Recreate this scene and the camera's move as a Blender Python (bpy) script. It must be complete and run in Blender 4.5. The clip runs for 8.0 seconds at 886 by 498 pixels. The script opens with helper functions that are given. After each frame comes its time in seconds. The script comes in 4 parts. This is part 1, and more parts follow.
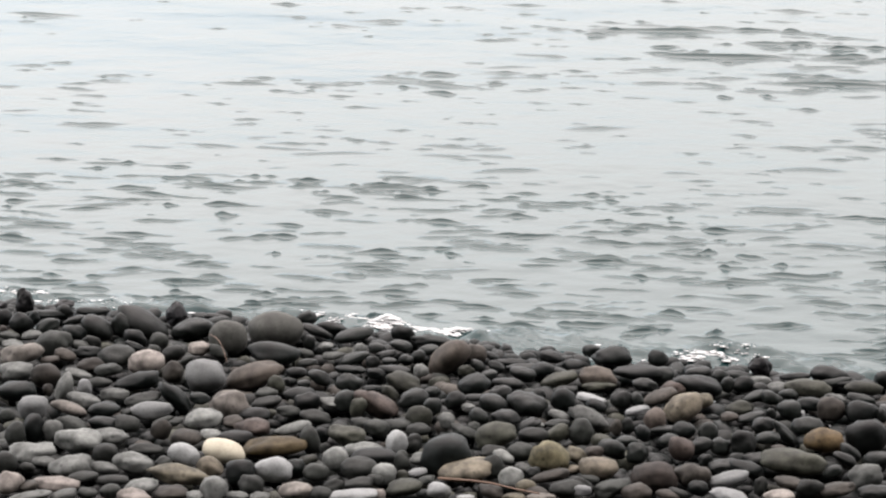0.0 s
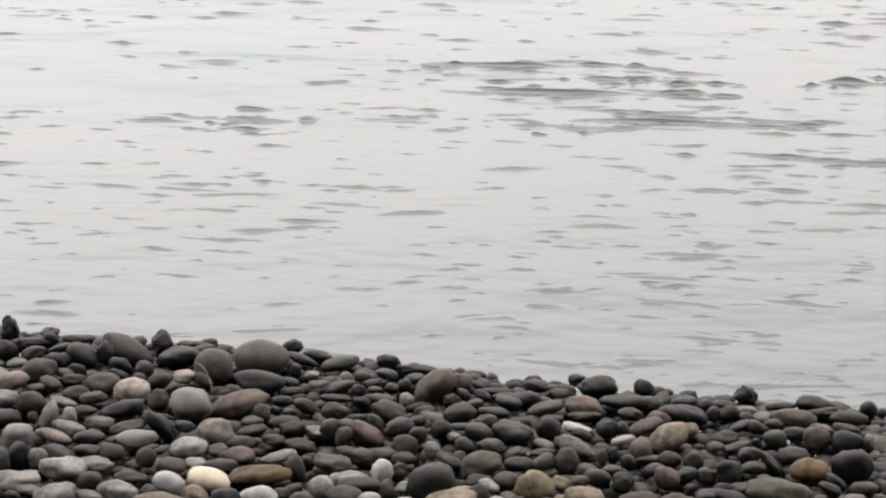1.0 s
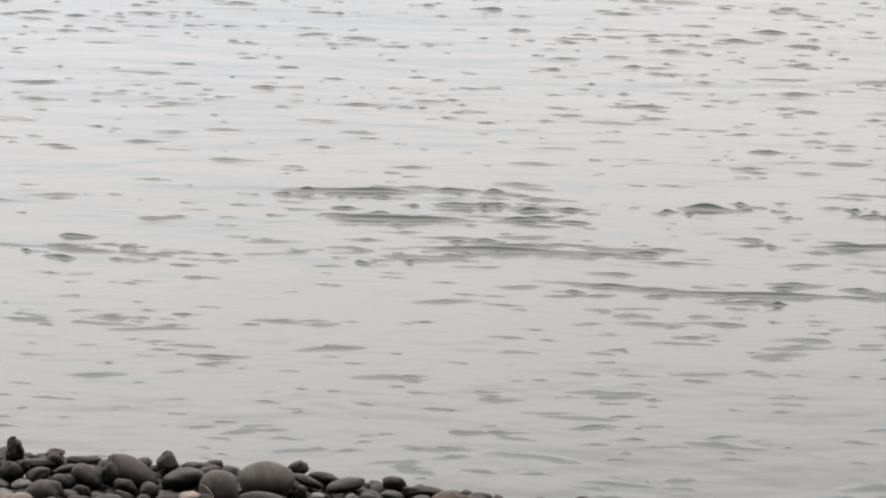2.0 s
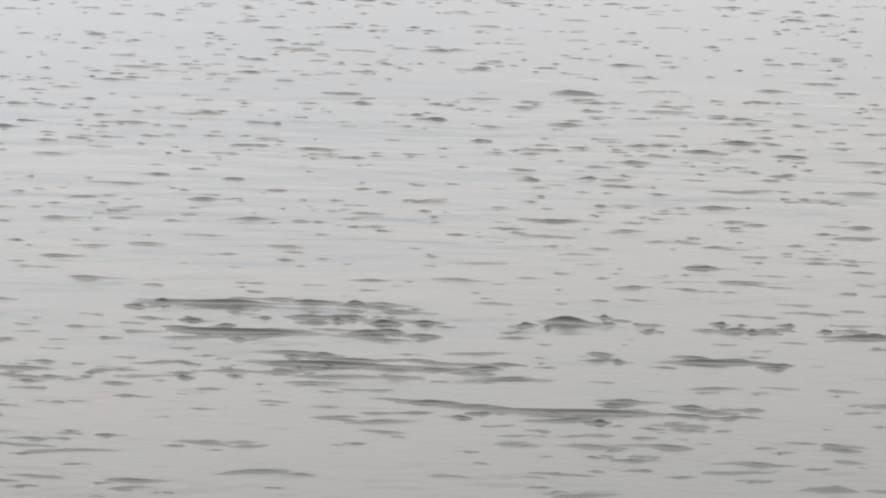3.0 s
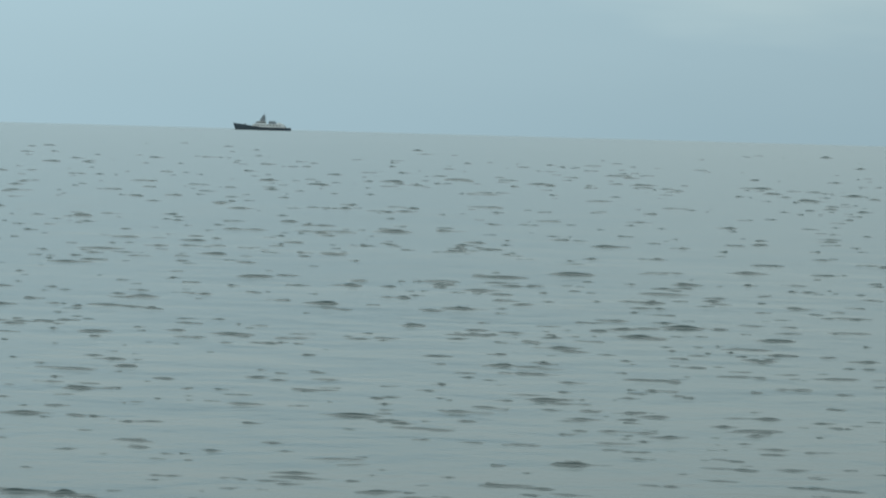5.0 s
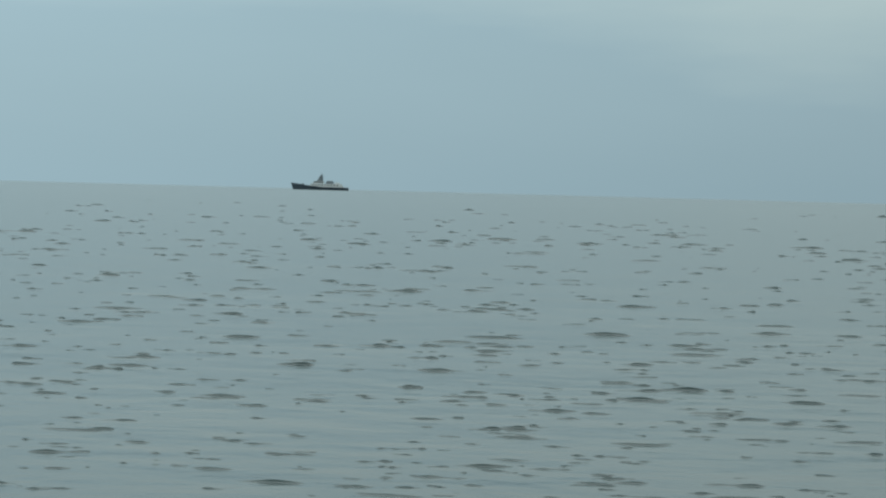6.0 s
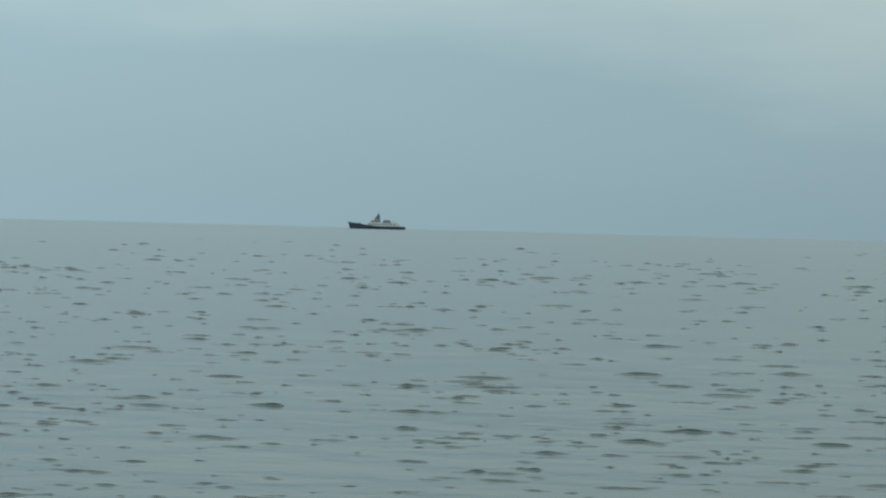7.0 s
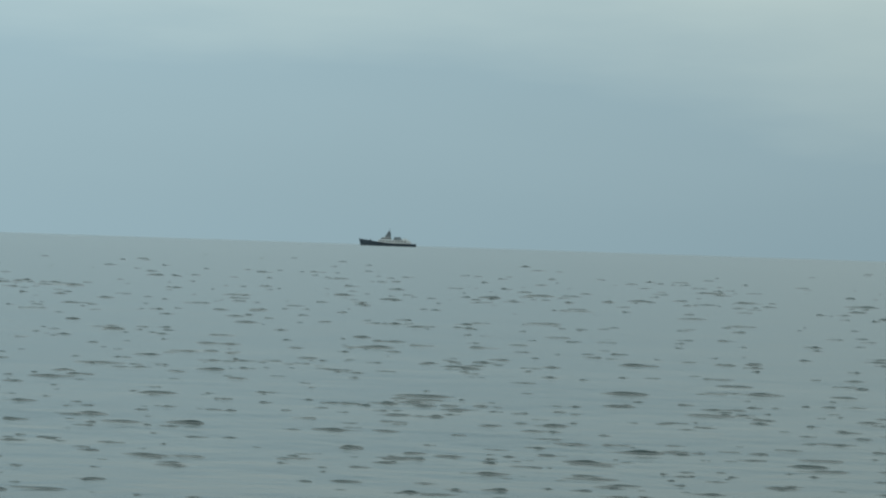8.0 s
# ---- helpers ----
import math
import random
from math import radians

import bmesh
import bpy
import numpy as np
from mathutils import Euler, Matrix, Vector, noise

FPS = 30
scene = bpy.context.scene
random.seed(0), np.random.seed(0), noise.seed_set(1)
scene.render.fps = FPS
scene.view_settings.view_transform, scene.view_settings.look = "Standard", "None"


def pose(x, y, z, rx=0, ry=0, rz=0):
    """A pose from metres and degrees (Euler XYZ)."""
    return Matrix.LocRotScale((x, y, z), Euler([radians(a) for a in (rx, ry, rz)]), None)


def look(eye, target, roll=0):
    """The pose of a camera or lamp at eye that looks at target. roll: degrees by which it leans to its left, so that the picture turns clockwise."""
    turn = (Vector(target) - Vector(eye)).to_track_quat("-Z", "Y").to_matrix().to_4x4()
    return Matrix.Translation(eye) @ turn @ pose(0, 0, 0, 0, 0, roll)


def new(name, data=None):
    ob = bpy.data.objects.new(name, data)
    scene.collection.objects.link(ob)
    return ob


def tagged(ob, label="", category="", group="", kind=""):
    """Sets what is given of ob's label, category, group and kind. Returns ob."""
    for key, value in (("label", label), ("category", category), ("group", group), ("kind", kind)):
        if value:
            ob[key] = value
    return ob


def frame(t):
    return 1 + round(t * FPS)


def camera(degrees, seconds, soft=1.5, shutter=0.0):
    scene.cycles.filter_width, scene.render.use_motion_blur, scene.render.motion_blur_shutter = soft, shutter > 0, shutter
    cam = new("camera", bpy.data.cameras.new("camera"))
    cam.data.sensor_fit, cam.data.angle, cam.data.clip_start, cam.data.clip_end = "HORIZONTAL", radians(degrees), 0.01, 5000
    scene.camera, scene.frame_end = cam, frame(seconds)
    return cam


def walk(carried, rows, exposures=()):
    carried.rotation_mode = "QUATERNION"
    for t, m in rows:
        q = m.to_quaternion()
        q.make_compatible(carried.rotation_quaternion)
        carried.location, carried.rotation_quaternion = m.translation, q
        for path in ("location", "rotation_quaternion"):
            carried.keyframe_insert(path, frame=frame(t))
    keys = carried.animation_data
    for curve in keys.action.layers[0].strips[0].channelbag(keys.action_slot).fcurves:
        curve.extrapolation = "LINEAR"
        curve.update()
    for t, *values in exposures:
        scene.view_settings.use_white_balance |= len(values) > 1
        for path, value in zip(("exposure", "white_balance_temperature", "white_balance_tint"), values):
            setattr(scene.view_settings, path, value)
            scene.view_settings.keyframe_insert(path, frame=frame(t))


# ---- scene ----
EYE = (0.0, 0.0, 2.0)


def aim(yaw, pitch, roll):
    """A pose at the eye: degrees to the right of +y, above the level, and of lean to the left."""
    y, p = radians(yaw), radians(pitch)
    way = Vector((math.sin(y) * math.cos(p), math.cos(y) * math.cos(p), math.sin(p)))
    return look(EYE, Vector(EYE) + way * 10, roll)


# ---- camera: held by hand on the beach, tilting up from the stones to the sea's horizon ----
cam = camera(22.2, 8.0, soft=2.2)
walk(cam, [
    (0, aim(1.691, -14.007, 1.36)),
    (0.2, aim(1.705, -14.007, 1.37)),
    (0.3, aim(1.737, -14.092, 1.37)),
    (0.4, aim(1.812, -14.148, 1.36)),
    (0.5, aim(1.878, -14.212, 1.37)),
    (0.6, aim(1.833, -14.076, 1.40)),
    (0.7, aim(1.881, -13.931, 1.47)),
    (0.8, aim(1.949, -13.715, 1.54)),
    (1.0, aim(2.033, -13.266, 1.62)),
    (1.25, aim(2.036, -12.522, 1.66)),
    (1.5, aim(1.989, -11.777, 1.67)),
    (1.75, aim(1.894, -10.976, 1.66)),
    (2.0, aim(1.782, -10.196, 1.64)),
    (2.2, aim(1.658, -9.648, 1.62)),
    (3.3, aim(1.243, -6.760, 1.69)),
    (3.5, aim(1.223, -6.321, 1.70)),
    (3.7, aim(1.197, -5.830, 1.81)),
    (4.0, aim(1.148, -5.127, 1.89)),
    (4.25, aim(0.973, -4.542, 1.82)),
    (4.5, aim(0.712, -3.958, 1.74)),
    (4.75, aim(0.383, -3.432, 1.66)),
    (5.0, aim(0.026, -2.933, 1.59)),
    (5.2, aim(-0.268, -2.586, 1.56)),
    (6.3, aim(-1.931, -1.112, 1.56)),
    (6.5, aim(-2.251, -0.889, 1.59)),
    (6.75, aim(-2.615, -0.671, 1.54)),
    (7.0, aim(-2.935, -0.509, 1.49)),
    (7.5, aim(-3.513, -0.306, 1.61)),
    (7.7, aim(-3.472, -0.217, 1.71)),
    (8.0, aim(-3.217, -0.076, 1.92)),
], exposures=[
    (0.0, 1.68, 7200, 21), (0.5, 1.64, 7500, 23), (1.0, 1.58, 7570, 25), (1.5, 1.43, 7590, 26), (2.2, 1.27, 7660, 26),
    (3.5, 0.82, 7600, 23), (4.0, 0.6, 7080, 14), (4.5, 0.42, 6360, 1), (5.2, 0.16, 6300, -1), (6.5, -0.04, 6300, -2), (8.0, -0.09, 6320, -2),
])

# ---- overcast sky and a very soft sun behind the clouds ----
SUN_UP, SUN_TURN = radians(68), radians(12)
world = bpy.data.worlds.new("overcast_sky")
scene.world = world
world.use_nodes = True
wn, wl = world.node_tree.nodes, world.node_tree.links
wn.clear()
w_out, w_bg = wn.new("ShaderNodeOutputWorld"), wn.new("ShaderNodeBackground")
w_sky = wn.new("ShaderNodeTexSky")
w_sky.sky_type, w_sky.sun_disc = "NISHITA", False
w_sky.sun_elevation, w_sky.sun_rotation = SUN_UP, SUN_TURN
w_sky.air_density, w_sky.dust_density = 1.0, 3.0
w_co, w_sep, w_ramp = wn.new("ShaderNodeTexCoord"), wn.new("ShaderNodeSeparateXYZ"), wn.new("ShaderNodeValToRGB")
wl.new(w_co.outputs["Generated"], w_sep.inputs[0])
w_map, w_noise = wn.new("ShaderNodeMapping"), wn.new("ShaderNodeTexNoise")
w_map.inputs["Scale"].default_value = (1.0, 1.0, 5.0)
w_map.inputs["Location"].default_value = (0.7, 0.1, 0.2)
w_noise.inputs["Scale"].default_value, w_noise.inputs["Detail"].default_value = 4.0, 5.0
wl.new(w_co.outputs["Generated"], w_map.inputs[0])
wl.new(w_map.outputs[0], w_noise.inputs["Vector"])
# the cloud deck, dim and blue-grey at the horizon, white overhead; the noise bends its layers
w_bend = wn.new("ShaderNodeMath")
w_bend.operation = "MULTIPLY_ADD"
w_bend.inputs[1].default_value, w_bend.inputs[2].default_value = 0.11, -0.055
wl.new(w_noise.outputs["Fac"], w_bend.inputs[0])
w_add = wn.new("ShaderNodeMath")
w_add.operation = "ADD"
w_lean = wn.new("ShaderNodeMath")
w_lean.operation = "MULTIPLY_ADD"
w_lean.inputs[1].default_value = 0.09
wl.new(w_sep.outputs["X"], w_lean.inputs[0])
wl.new(w_sep.outputs["Z"], w_lean.inputs[2])
wl.new(w_lean.outputs[0], w_add.inputs[0])
wl.new(w_bend.outputs[0], w_add.inputs[1])
wl.new(w_add.outputs[0], w_ramp.inputs[0])
stops = w_ramp.color_ramp.elements
stops[0].position, stops[0].color = 0.0, (0.305, 0.402, 0.476, 1)
stops[1].position, stops[1].color = 1.0, (0.965, 1.0, 1.02, 1)
for place, shade in ((0.06, (0.322, 0.422, 0.499)), (0.14, (0.535, 0.61, 0.63)), (0.26, (0.835, 0.895, 0.91)), (0.5, (0.93, 0.985, 1.01))):
    stops.new(place).color = (*shade, 1)
w_mix = wn.new("ShaderNodeMix")
w_dim = wn.new("ShaderNodeVectorMath")
w_dim.operation = "SCALE"
w_dim.inputs["Scale"].default_value = 0.08
wl.new(w_sky.outputs[0], w_dim.inputs[0])
w_mix.data_type = "RGBA"
w_mix.inputs["Factor"].default_value = 0.9
wl.new(w_dim.outputs[0], w_mix.inputs["A"])
wl.new(w_ramp.outputs[0], w_mix.inputs["B"])
# the clouds are thinner to the west
w_west, w_tilt = wn.new("ShaderNodeMapRange"), wn.new("ShaderNodeVectorMath")
w_west.inputs["From Min"].default_value, w_west.inputs["From Max"].default_value = -0.6, 0.6
w_west.inputs["To Min"].default_value, w_west.inputs["To Max"].default_value = 1.32, 0.68
w_tilt.operation = "SCALE"
wl.new(w_sep.outputs["X"], w_west.inputs["Value"])
wl.new(w_west.outputs[0], w_tilt.inputs["Scale"])
wl.new(w_mix.outputs["Result"], w_tilt.inputs[0])
wl.new(w_tilt.outputs[0], w_bg.inputs[0])
w_bg.inputs[1].default_value = 1.08
wl.new(w_bg.outputs[0], w_out.inputs[0])

sun = new("sun", bpy.data.lights.new("sun", "SUN"))
sun.data.energy, sun.data.angle, sun.data.color = 0.8, radians(60), (0.97, 0.99, 1.0)
sun.matrix_world = look((20 * math.sin(SUN_TURN), 5 + 20 * math.cos(SUN_TURN), 20 * math.tan(SUN_UP)), (0, 5, 0))


# ---- materials ----
def material(name):
    m = bpy.data.materials.new(name)
    m.use_nodes = True
    n, l = m.node_tree.nodes, m.node_tree.links
    return m, n, l, n["Principled BSDF"]


def noise_node(n, l, co, scale, detail=4.0, rough=0.55):
    k = n.new("ShaderNodeTexNoise")
    k.inputs["Scale"].default_value, k.inputs["Detail"].default_value, k.inputs["Roughness"].default_value = scale, detail, rough
    if co is not None:
        l.new(co, k.inputs["Vector"])
    return k


def stone_material(name, base, rough=0.6, spots=0.5):
    """Sea-worn stone: each one its own shade, cloudy mottling, fine grain, small pits."""
    m, n, l, b = material(name)
    co = n.new("ShaderNodeTexCoord").outputs["Object"]
    info, geo = n.new("ShaderNodeObjectInfo"), n.new("ShaderNodeNewGeometry")
    own = n.new("ShaderNodeMath")
    own.operation = "ADD"
    l.new(info.outputs["Random"], own.inputs[0])
    l.new(geo.outputs["Random Per Island"], own.inputs[1])
    frac = n.new("ShaderNodeMath")
    frac.operation = "FRACT"
    l.new(own.outputs[0], frac.inputs[0])
    cloud, grain = noise_node(n, l, co, 22, 5), noise_node(n, l, co, 240, 4, 0.7)
    value = n.new("ShaderNodeMath")
    value.operation = "MULTIPLY_ADD"
    value.inputs[1].default_value, value.inputs[2].default_value = 1.0, 0.52
    l.new(frac.outputs[0], value.inputs[0])
    mottle = n.new("ShaderNodeMapRange")
    mottle.inputs["From Min"].default_value, mottle.inputs["From Max"].default_value = 0.36, 0.64
    mottle.inputs["To Min"].default_value, mottle.inputs["To Max"].default_value = 1.0 - spots, 1.0 + spots
    l.new(cloud.outputs["Fac"], mottle.inputs["Value"])
    fleck = n.new("ShaderNodeMapRange")
    fleck.inputs["From Min"].default_value, fleck.inputs["From Max"].default_value = 0.3, 0.75
    fleck.inputs["To Min"].default_value, fleck.inputs["To Max"].default_value = 0.82, 1.22
    l.new(grain.outputs["Fac"], fleck.inputs["Value"])
    cell = n.new("ShaderNodeTexVoronoi")
    cell.inputs["Scale"].default_value = 34
    l.new(co, cell.inputs["Vector"])
    pit = n.new("ShaderNodeMapRange")
    pit.inputs["From Min"].default_value, pit.inputs["From Max"].default_value = 0.1, 0.22
    pit.inputs["To Min"].default_value, pit.inputs["To Max"].default_value = 1.0 - 0.8 * spots, 1.0
    l.new(cell.outputs["Distance"], pit.inputs["Value"])
    pitted = n.new("ShaderNodeMath")
    pitted.operation = "MULTIPLY"
    l.new(fleck.outputs[0], pitted.inputs[0])
    l.new(pit.outputs[0], pitted.inputs[1])
    both, all3 = n.new("ShaderNodeMath"), n.new("ShaderNodeMath")
    both.operation = all3.operation = "MULTIPLY"
    l.new(mottle.outputs[0], both.inputs[0])
    l.new(pitted.outputs[0], both.inputs[1])
    l.new(both.outputs[0], all3.inputs[0])
    l.new(value.outputs[0], all3.inputs[1])
    hue = n.new("ShaderNodeHueSaturation")
    hue.inputs["Color"].default_value = (*base, 1)
    l.new(all3.outputs[0], hue.inputs["Value"])
    turn = n.new("ShaderNodeMapRange")
    turn.inputs["To Min"].default_value, turn.inputs["To Max"].default_value = 0.49, 0.51
    l.new(info.outputs["Random"], turn.inputs["Value"])
    l.new(turn.outputs[0], hue.inputs["Hue"])
    l.new(hue.outputs[0], b.inputs["Base Color"])
    b.inputs["Roughness"].default_value = rough
    b.inputs["Specular IOR Level"].default_value = 0.16
    bump = n.new("ShaderNodeBump")
    bump.inputs["Strength"].default_value, bump.inputs["Distance"].default_value = 0.35, 0.002
    l.new(grain.outputs["Fac"], bump.inputs["Height"])
    l.new(bump.outputs[0], b.inputs["Normal"])
    return m


black = stone_material("black", (0.012, 0.012, 0.013), 0.45)
# dark stones' own colour; as fill it also stands for shade in the gaps
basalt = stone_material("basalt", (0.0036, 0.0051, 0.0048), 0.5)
grey = stone_material("grey", (0.0185, 0.0205, 0.0188))
dry_grey = stone_material("dry_grey", (0.075, 0.077, 0.07), 0.65, 0.3)
dull_brown = stone_material("dull_brown", (0.072, 0.061, 0.052), 0.65, 0.4)
wet_grey = stone_material("wet_grey", (0.0088, 0.0106, 0.0098), 0.45)
pale_grey = stone_material("pale_grey", (0.108, 0.114, 0.109), 0.7)
warm_pale = stone_material("warm_pale", (0.132, 0.121, 0.11), 0.7)
brown = stone_material("brown", (0.03, 0.027, 0.0235))
tan = stone_material("tan", (0.084, 0.075, 0.057), 0.65, 0.6)
white = stone_material("white", (0.16, 0.168, 0.168), 0.7, 0.15)
cream = stone_material("cream", (0.5, 0.465, 0.37), 0.65, 0.1)
ochre = stone_material("ochre", (0.06, 0.044, 0.022))
yellow = stone_material("yellow", (0.09, 0.079, 0.05), 0.65, 0.65)
russet = stone_material("russet", (0.035, 0.028, 0.0245))
olive = stone_material("olive", (0.027, 0.0285, 0.0225))


def water_material():
    m, n, l, b = material("sea_water")
    co = n.new("ShaderNodeTexCoord").outputs["Object"]
    stretch = n.new("ShaderNodeMapping")
    stretch.inputs["Scale"].default_value = (1.0, 1.25, 1.0)
    l.new(co, stretch.inputs[0])
    fine, chop, wide = (noise_node(n, l, stretch.outputs[0], k, 3) for k in (6.0, 1.1, 0.12))
    tint = n.new("ShaderNodeMix")
    tint.data_type = "RGBA"
    tint.inputs["A"].default_value, tint.inputs["B"].default_value = (0.006, 0.026, 0.027, 1), (0.011, 0.036, 0.037, 1)
    l.new(wide.outputs["Fac"], tint.inputs["Factor"])
    l.new(tint.outputs["Result"], b.inputs["Base Color"])
    b.inputs["Roughness"].default_value, b.inputs["IOR"].default_value = 0.18, 1.34
    under = n.new("ShaderNodeBump")
    under.inputs["Strength"].default_value, under.inputs["Distance"].default_value = 1.0, 0.03
    l.new(chop.outputs["Fac"], under.inputs["Height"])
    swell = n.new("ShaderNodeBump")
    swell.inputs["Strength"].default_value, swell.inputs["Distance"].default_value = 1.0, 0.11
    l.new(wide.outputs["Fac"], swell.inputs["Height"])
    l.new(swell.outputs[0], under.inputs["Normal"])
    bump = n.new("ShaderNodeBump")
    bump.inputs["Strength"].default_value, bump.inputs["Distance"].default_value = 1.0, 0.003
    l.new(fine.outputs["Fac"], bump.inputs["Height"])
    l.new(under.outputs[0], bump.inputs["Normal"])
    l.new(bump.outputs[0], b.inputs["Normal"])
    return m


sea_water = water_material()


def plain(name, base, rough=0.5, metal=0.0, wear=0.12, scale=3.0):
    m, n, l, b = material(name)
    co = n.new("ShaderNodeTexCoord").outputs["Object"]
    k = noise_node(n, l, co, scale, 5)
    hue = n.new("ShaderNodeHueSaturation")
    hue.inputs["Color"].default_value = (*base, 1)
    span = n.new("ShaderNodeMapRange")
    span.inputs["To Min"].default_value, span.inputs["To Max"].default_value = 1 - 2 * wear, 1 + 2 * wear
    l.new(k.outputs["Fac"], span.inputs["Value"])
    l.new(span.outputs[0], hue.inputs["Value"])
    l.new(hue.outputs[0], b.inputs["Base Color"])
    b.inputs["Roughness"].default_value, b.inputs["Metallic"].default_value = rough, metal
    return m


# ---- helpers for meshes ----
def part(name, bm, mat, parent=None, label="", smooth=False):
    me = bpy.data.meshes.new(name)
    bm.to_mesh(me)
    bm.free()
    me.materials.append(mat)
    if smooth:
        me.polygons.foreach_set("use_smooth", [True] * len(me.polygons))
    ob = new(name, me)
    ob.parent = parent
    return tagged(ob, label) if label else ob


def grid_mesh(name, co, rows, cols, mat):
    """A smooth sheet from rows x cols points."""
    i = np.arange(rows * cols).reshape(rows, cols)
    quads = np.stack([i[:-1, :-1], i[:-1, 1:], i[1:, 1:], i[1:, :-1]], -1).reshape(-1, 4)
    me = bpy.data.meshes.new(name)
    me.vertices.add(len(co))
    me.vertices.foreach_set("co", co.astype(np.float32).ravel())
    me.loops.add(quads.size)
    me.loops.foreach_set("vertex_index", quads.astype(np.int32).ravel())
    me.polygons.add(len(quads))
    me.polygons.foreach_set("loop_start", np.arange(0, quads.size, 4, dtype=np.int32))
    me.polygons.foreach_set("use_smooth", np.ones(len(quads), dtype=bool))
    me.update(calc_edges=True)
    me.validate()
    me.materials.append(mat)
    return new(name, me)


def lattice(ix, iy, seed):
    k = (ix * 374761393 + iy * 668265263 + seed * 974711) & 0xFFFFFFFF
    k = ((k ^ (k >> 13)) * 1274126177) & 0xFFFFFFFF
    return ((k ^ (k >> 16)) & 0xFFFF) / 65536.0 * 2 * np.pi


def ripple(x, y, seed):
    """Smooth 2D gradient noise, about -0.7 to 0.7."""
    ix, iy = np.floor(x).astype(np.int64), np.floor(y).astype(np.int64)
    fx, fy = x - ix, y - iy
    ux, uy = fx ** 3 * (fx * (fx * 6 - 15) + 10), fy ** 3 * (fy * (fy * 6 - 15) + 10)

    def corner(dx, dy):
        a = lattice(ix + dx, iy + dy, seed)
        return np.cos(a) * (fx - dx) + np.sin(a) * (fy - dy)

    low = corner(0, 0) * (1 - ux) + corner(1, 0) * ux
    high = corner(0, 1) * (1 - ux) + corner(1, 1) * ux
    return low * (1 - uy) + high * uy


# ---- the beach: a shingle ridge that falls to the sea ----
def crest(x):
    return 6.48 - 0.24 * x


def beach_height(x, y):
    c = y - crest(x)
    shade_bank = np.clip(-2.5 - y, 0, 9) * 2.4  # added, unseen steep bank closes the beach behind the camera, blocking sky light
    return np.where(c < 0, 0.14 - 0.05 * np.maximum(c, -9.5) + shade_bank, np.maximum(0.14 - 0.42 * c, -1.0))


def build_ground():
    xs = np.concatenate([np.linspace(-160, -4, 30)[:-1], np.linspace(-4, 4, 120), np.linspace(4, 160, 30)[1:]])
    ys = np.concatenate([np.linspace(-120, -14, 12)[:-1], np.linspace(-14, 0, 30)[:-1], np.linspace(0, 12, 160), np.linspace(12, 60, 12)[1:]])
    x, y = np.meshgrid(xs, ys)
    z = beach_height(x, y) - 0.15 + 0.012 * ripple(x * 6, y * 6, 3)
    m, n, l, b = material("shaded_gravel")
    co = n.new("ShaderNodeTexCoord").outputs["Object"]
    cell = n.new("ShaderNodeTexVoronoi")
    cell.inputs["Scale"].default_value = 26
    l.new(co, cell.inputs["Vector"])
    shade = n.new("ShaderNodeHueSaturation")
    # gravel colour darkened to stand for shade deep between the stones
    shade.inputs["Color"].default_value = (0.012, 0.012, 0.012, 1)
    shade.inputs["Saturation"].default_value = 0.8
    l.new(cell.outputs["Color"], shade.inputs["Value"])
    l.new(shade.outputs[0], b.inputs["Base Color"])
    bump = n.new("ShaderNodeBump")
    bump.invert = True
    bump.inputs["Distance"].default_value = 0.02
    l.new(cell.outputs["Distance"], bump.inputs["Height"])
    l.new(bump.outputs[0], b.inputs["Normal"])
    b.inputs["Roughness"].default_value, b.inputs["Specular IOR Level"].default_value = 0.8, 0.1
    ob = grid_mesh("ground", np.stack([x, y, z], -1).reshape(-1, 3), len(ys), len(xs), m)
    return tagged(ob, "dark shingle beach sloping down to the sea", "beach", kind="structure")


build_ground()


# ---- the sea: one gently heaving sheet, and trains of steep-fronted wavelets that run over it at their own pace ----
def sea_height(x, y, step):
    z = np.zeros_like(x)
    away = np.hypot(x, y)
    patch = 0.55 + 0.45 * np.tanh(4.0 * ripple(x / 1.7, y / 2.8, 95) + 0.3)
    for k, (length, steep, wide) in enumerate(((0.18, 0.07, 2.8), (0.27, 0.07, 2.8), (0.41, 0.07, 2.7), (0.62, 0.06, 2.6), (1.1, 0.05, 2.3), (2.6, 0.03, 2.0))):
        lean = 0.25 * math.sin(5 + 2.1 * k)
        u, v = (x - 0.4 * lean * y) / (length * wide) + 36.5, (y + lean * x) / length + 3.1 * k
        v = v + 0.35 * ripple(u * 1.9, v * 0.7, k + 35)
        seen = np.clip((length / step - 1.6) / 1.0, 0, 1) * np.clip(away / (160 * length), 0.03, 1.0) ** 1.3
        z += 0.5 * steep * length * ripple(u, v, 5 + k) * seen * patch
    return z


def build_sea():
    d = [6.0]
    while d[-1] < 4950:
        d.append(d[-1] * (1.003 + 0.012 * min(1.0, max(0.0, d[-1] - 55) / 420)))
    d = np.array(d)
    ang = np.concatenate([np.linspace(-72, -15, 20)[:-1], np.linspace(-15, 15, 220), np.linspace(15, 72, 20)[1:]])
    t = np.tan(np.radians(ang))
    y = np.repeat(d[:, None], len(t), 1)
    x = y * t[None, :]
    step = np.repeat(np.gradient(d)[:, None], len(t), 1)
    z = sea_height(x, y, step)
    ob = grid_mesh("water", np.stack([x, y, z], -1).reshape(-1, 3), len(d), len(t), sea_water)
    return tagged(ob, "grey rippled sea reaching the horizon under overcast sky", "sea", kind="structure")


sea = build_sea()
ACROSS = np.linspace(-1, 1, 19)
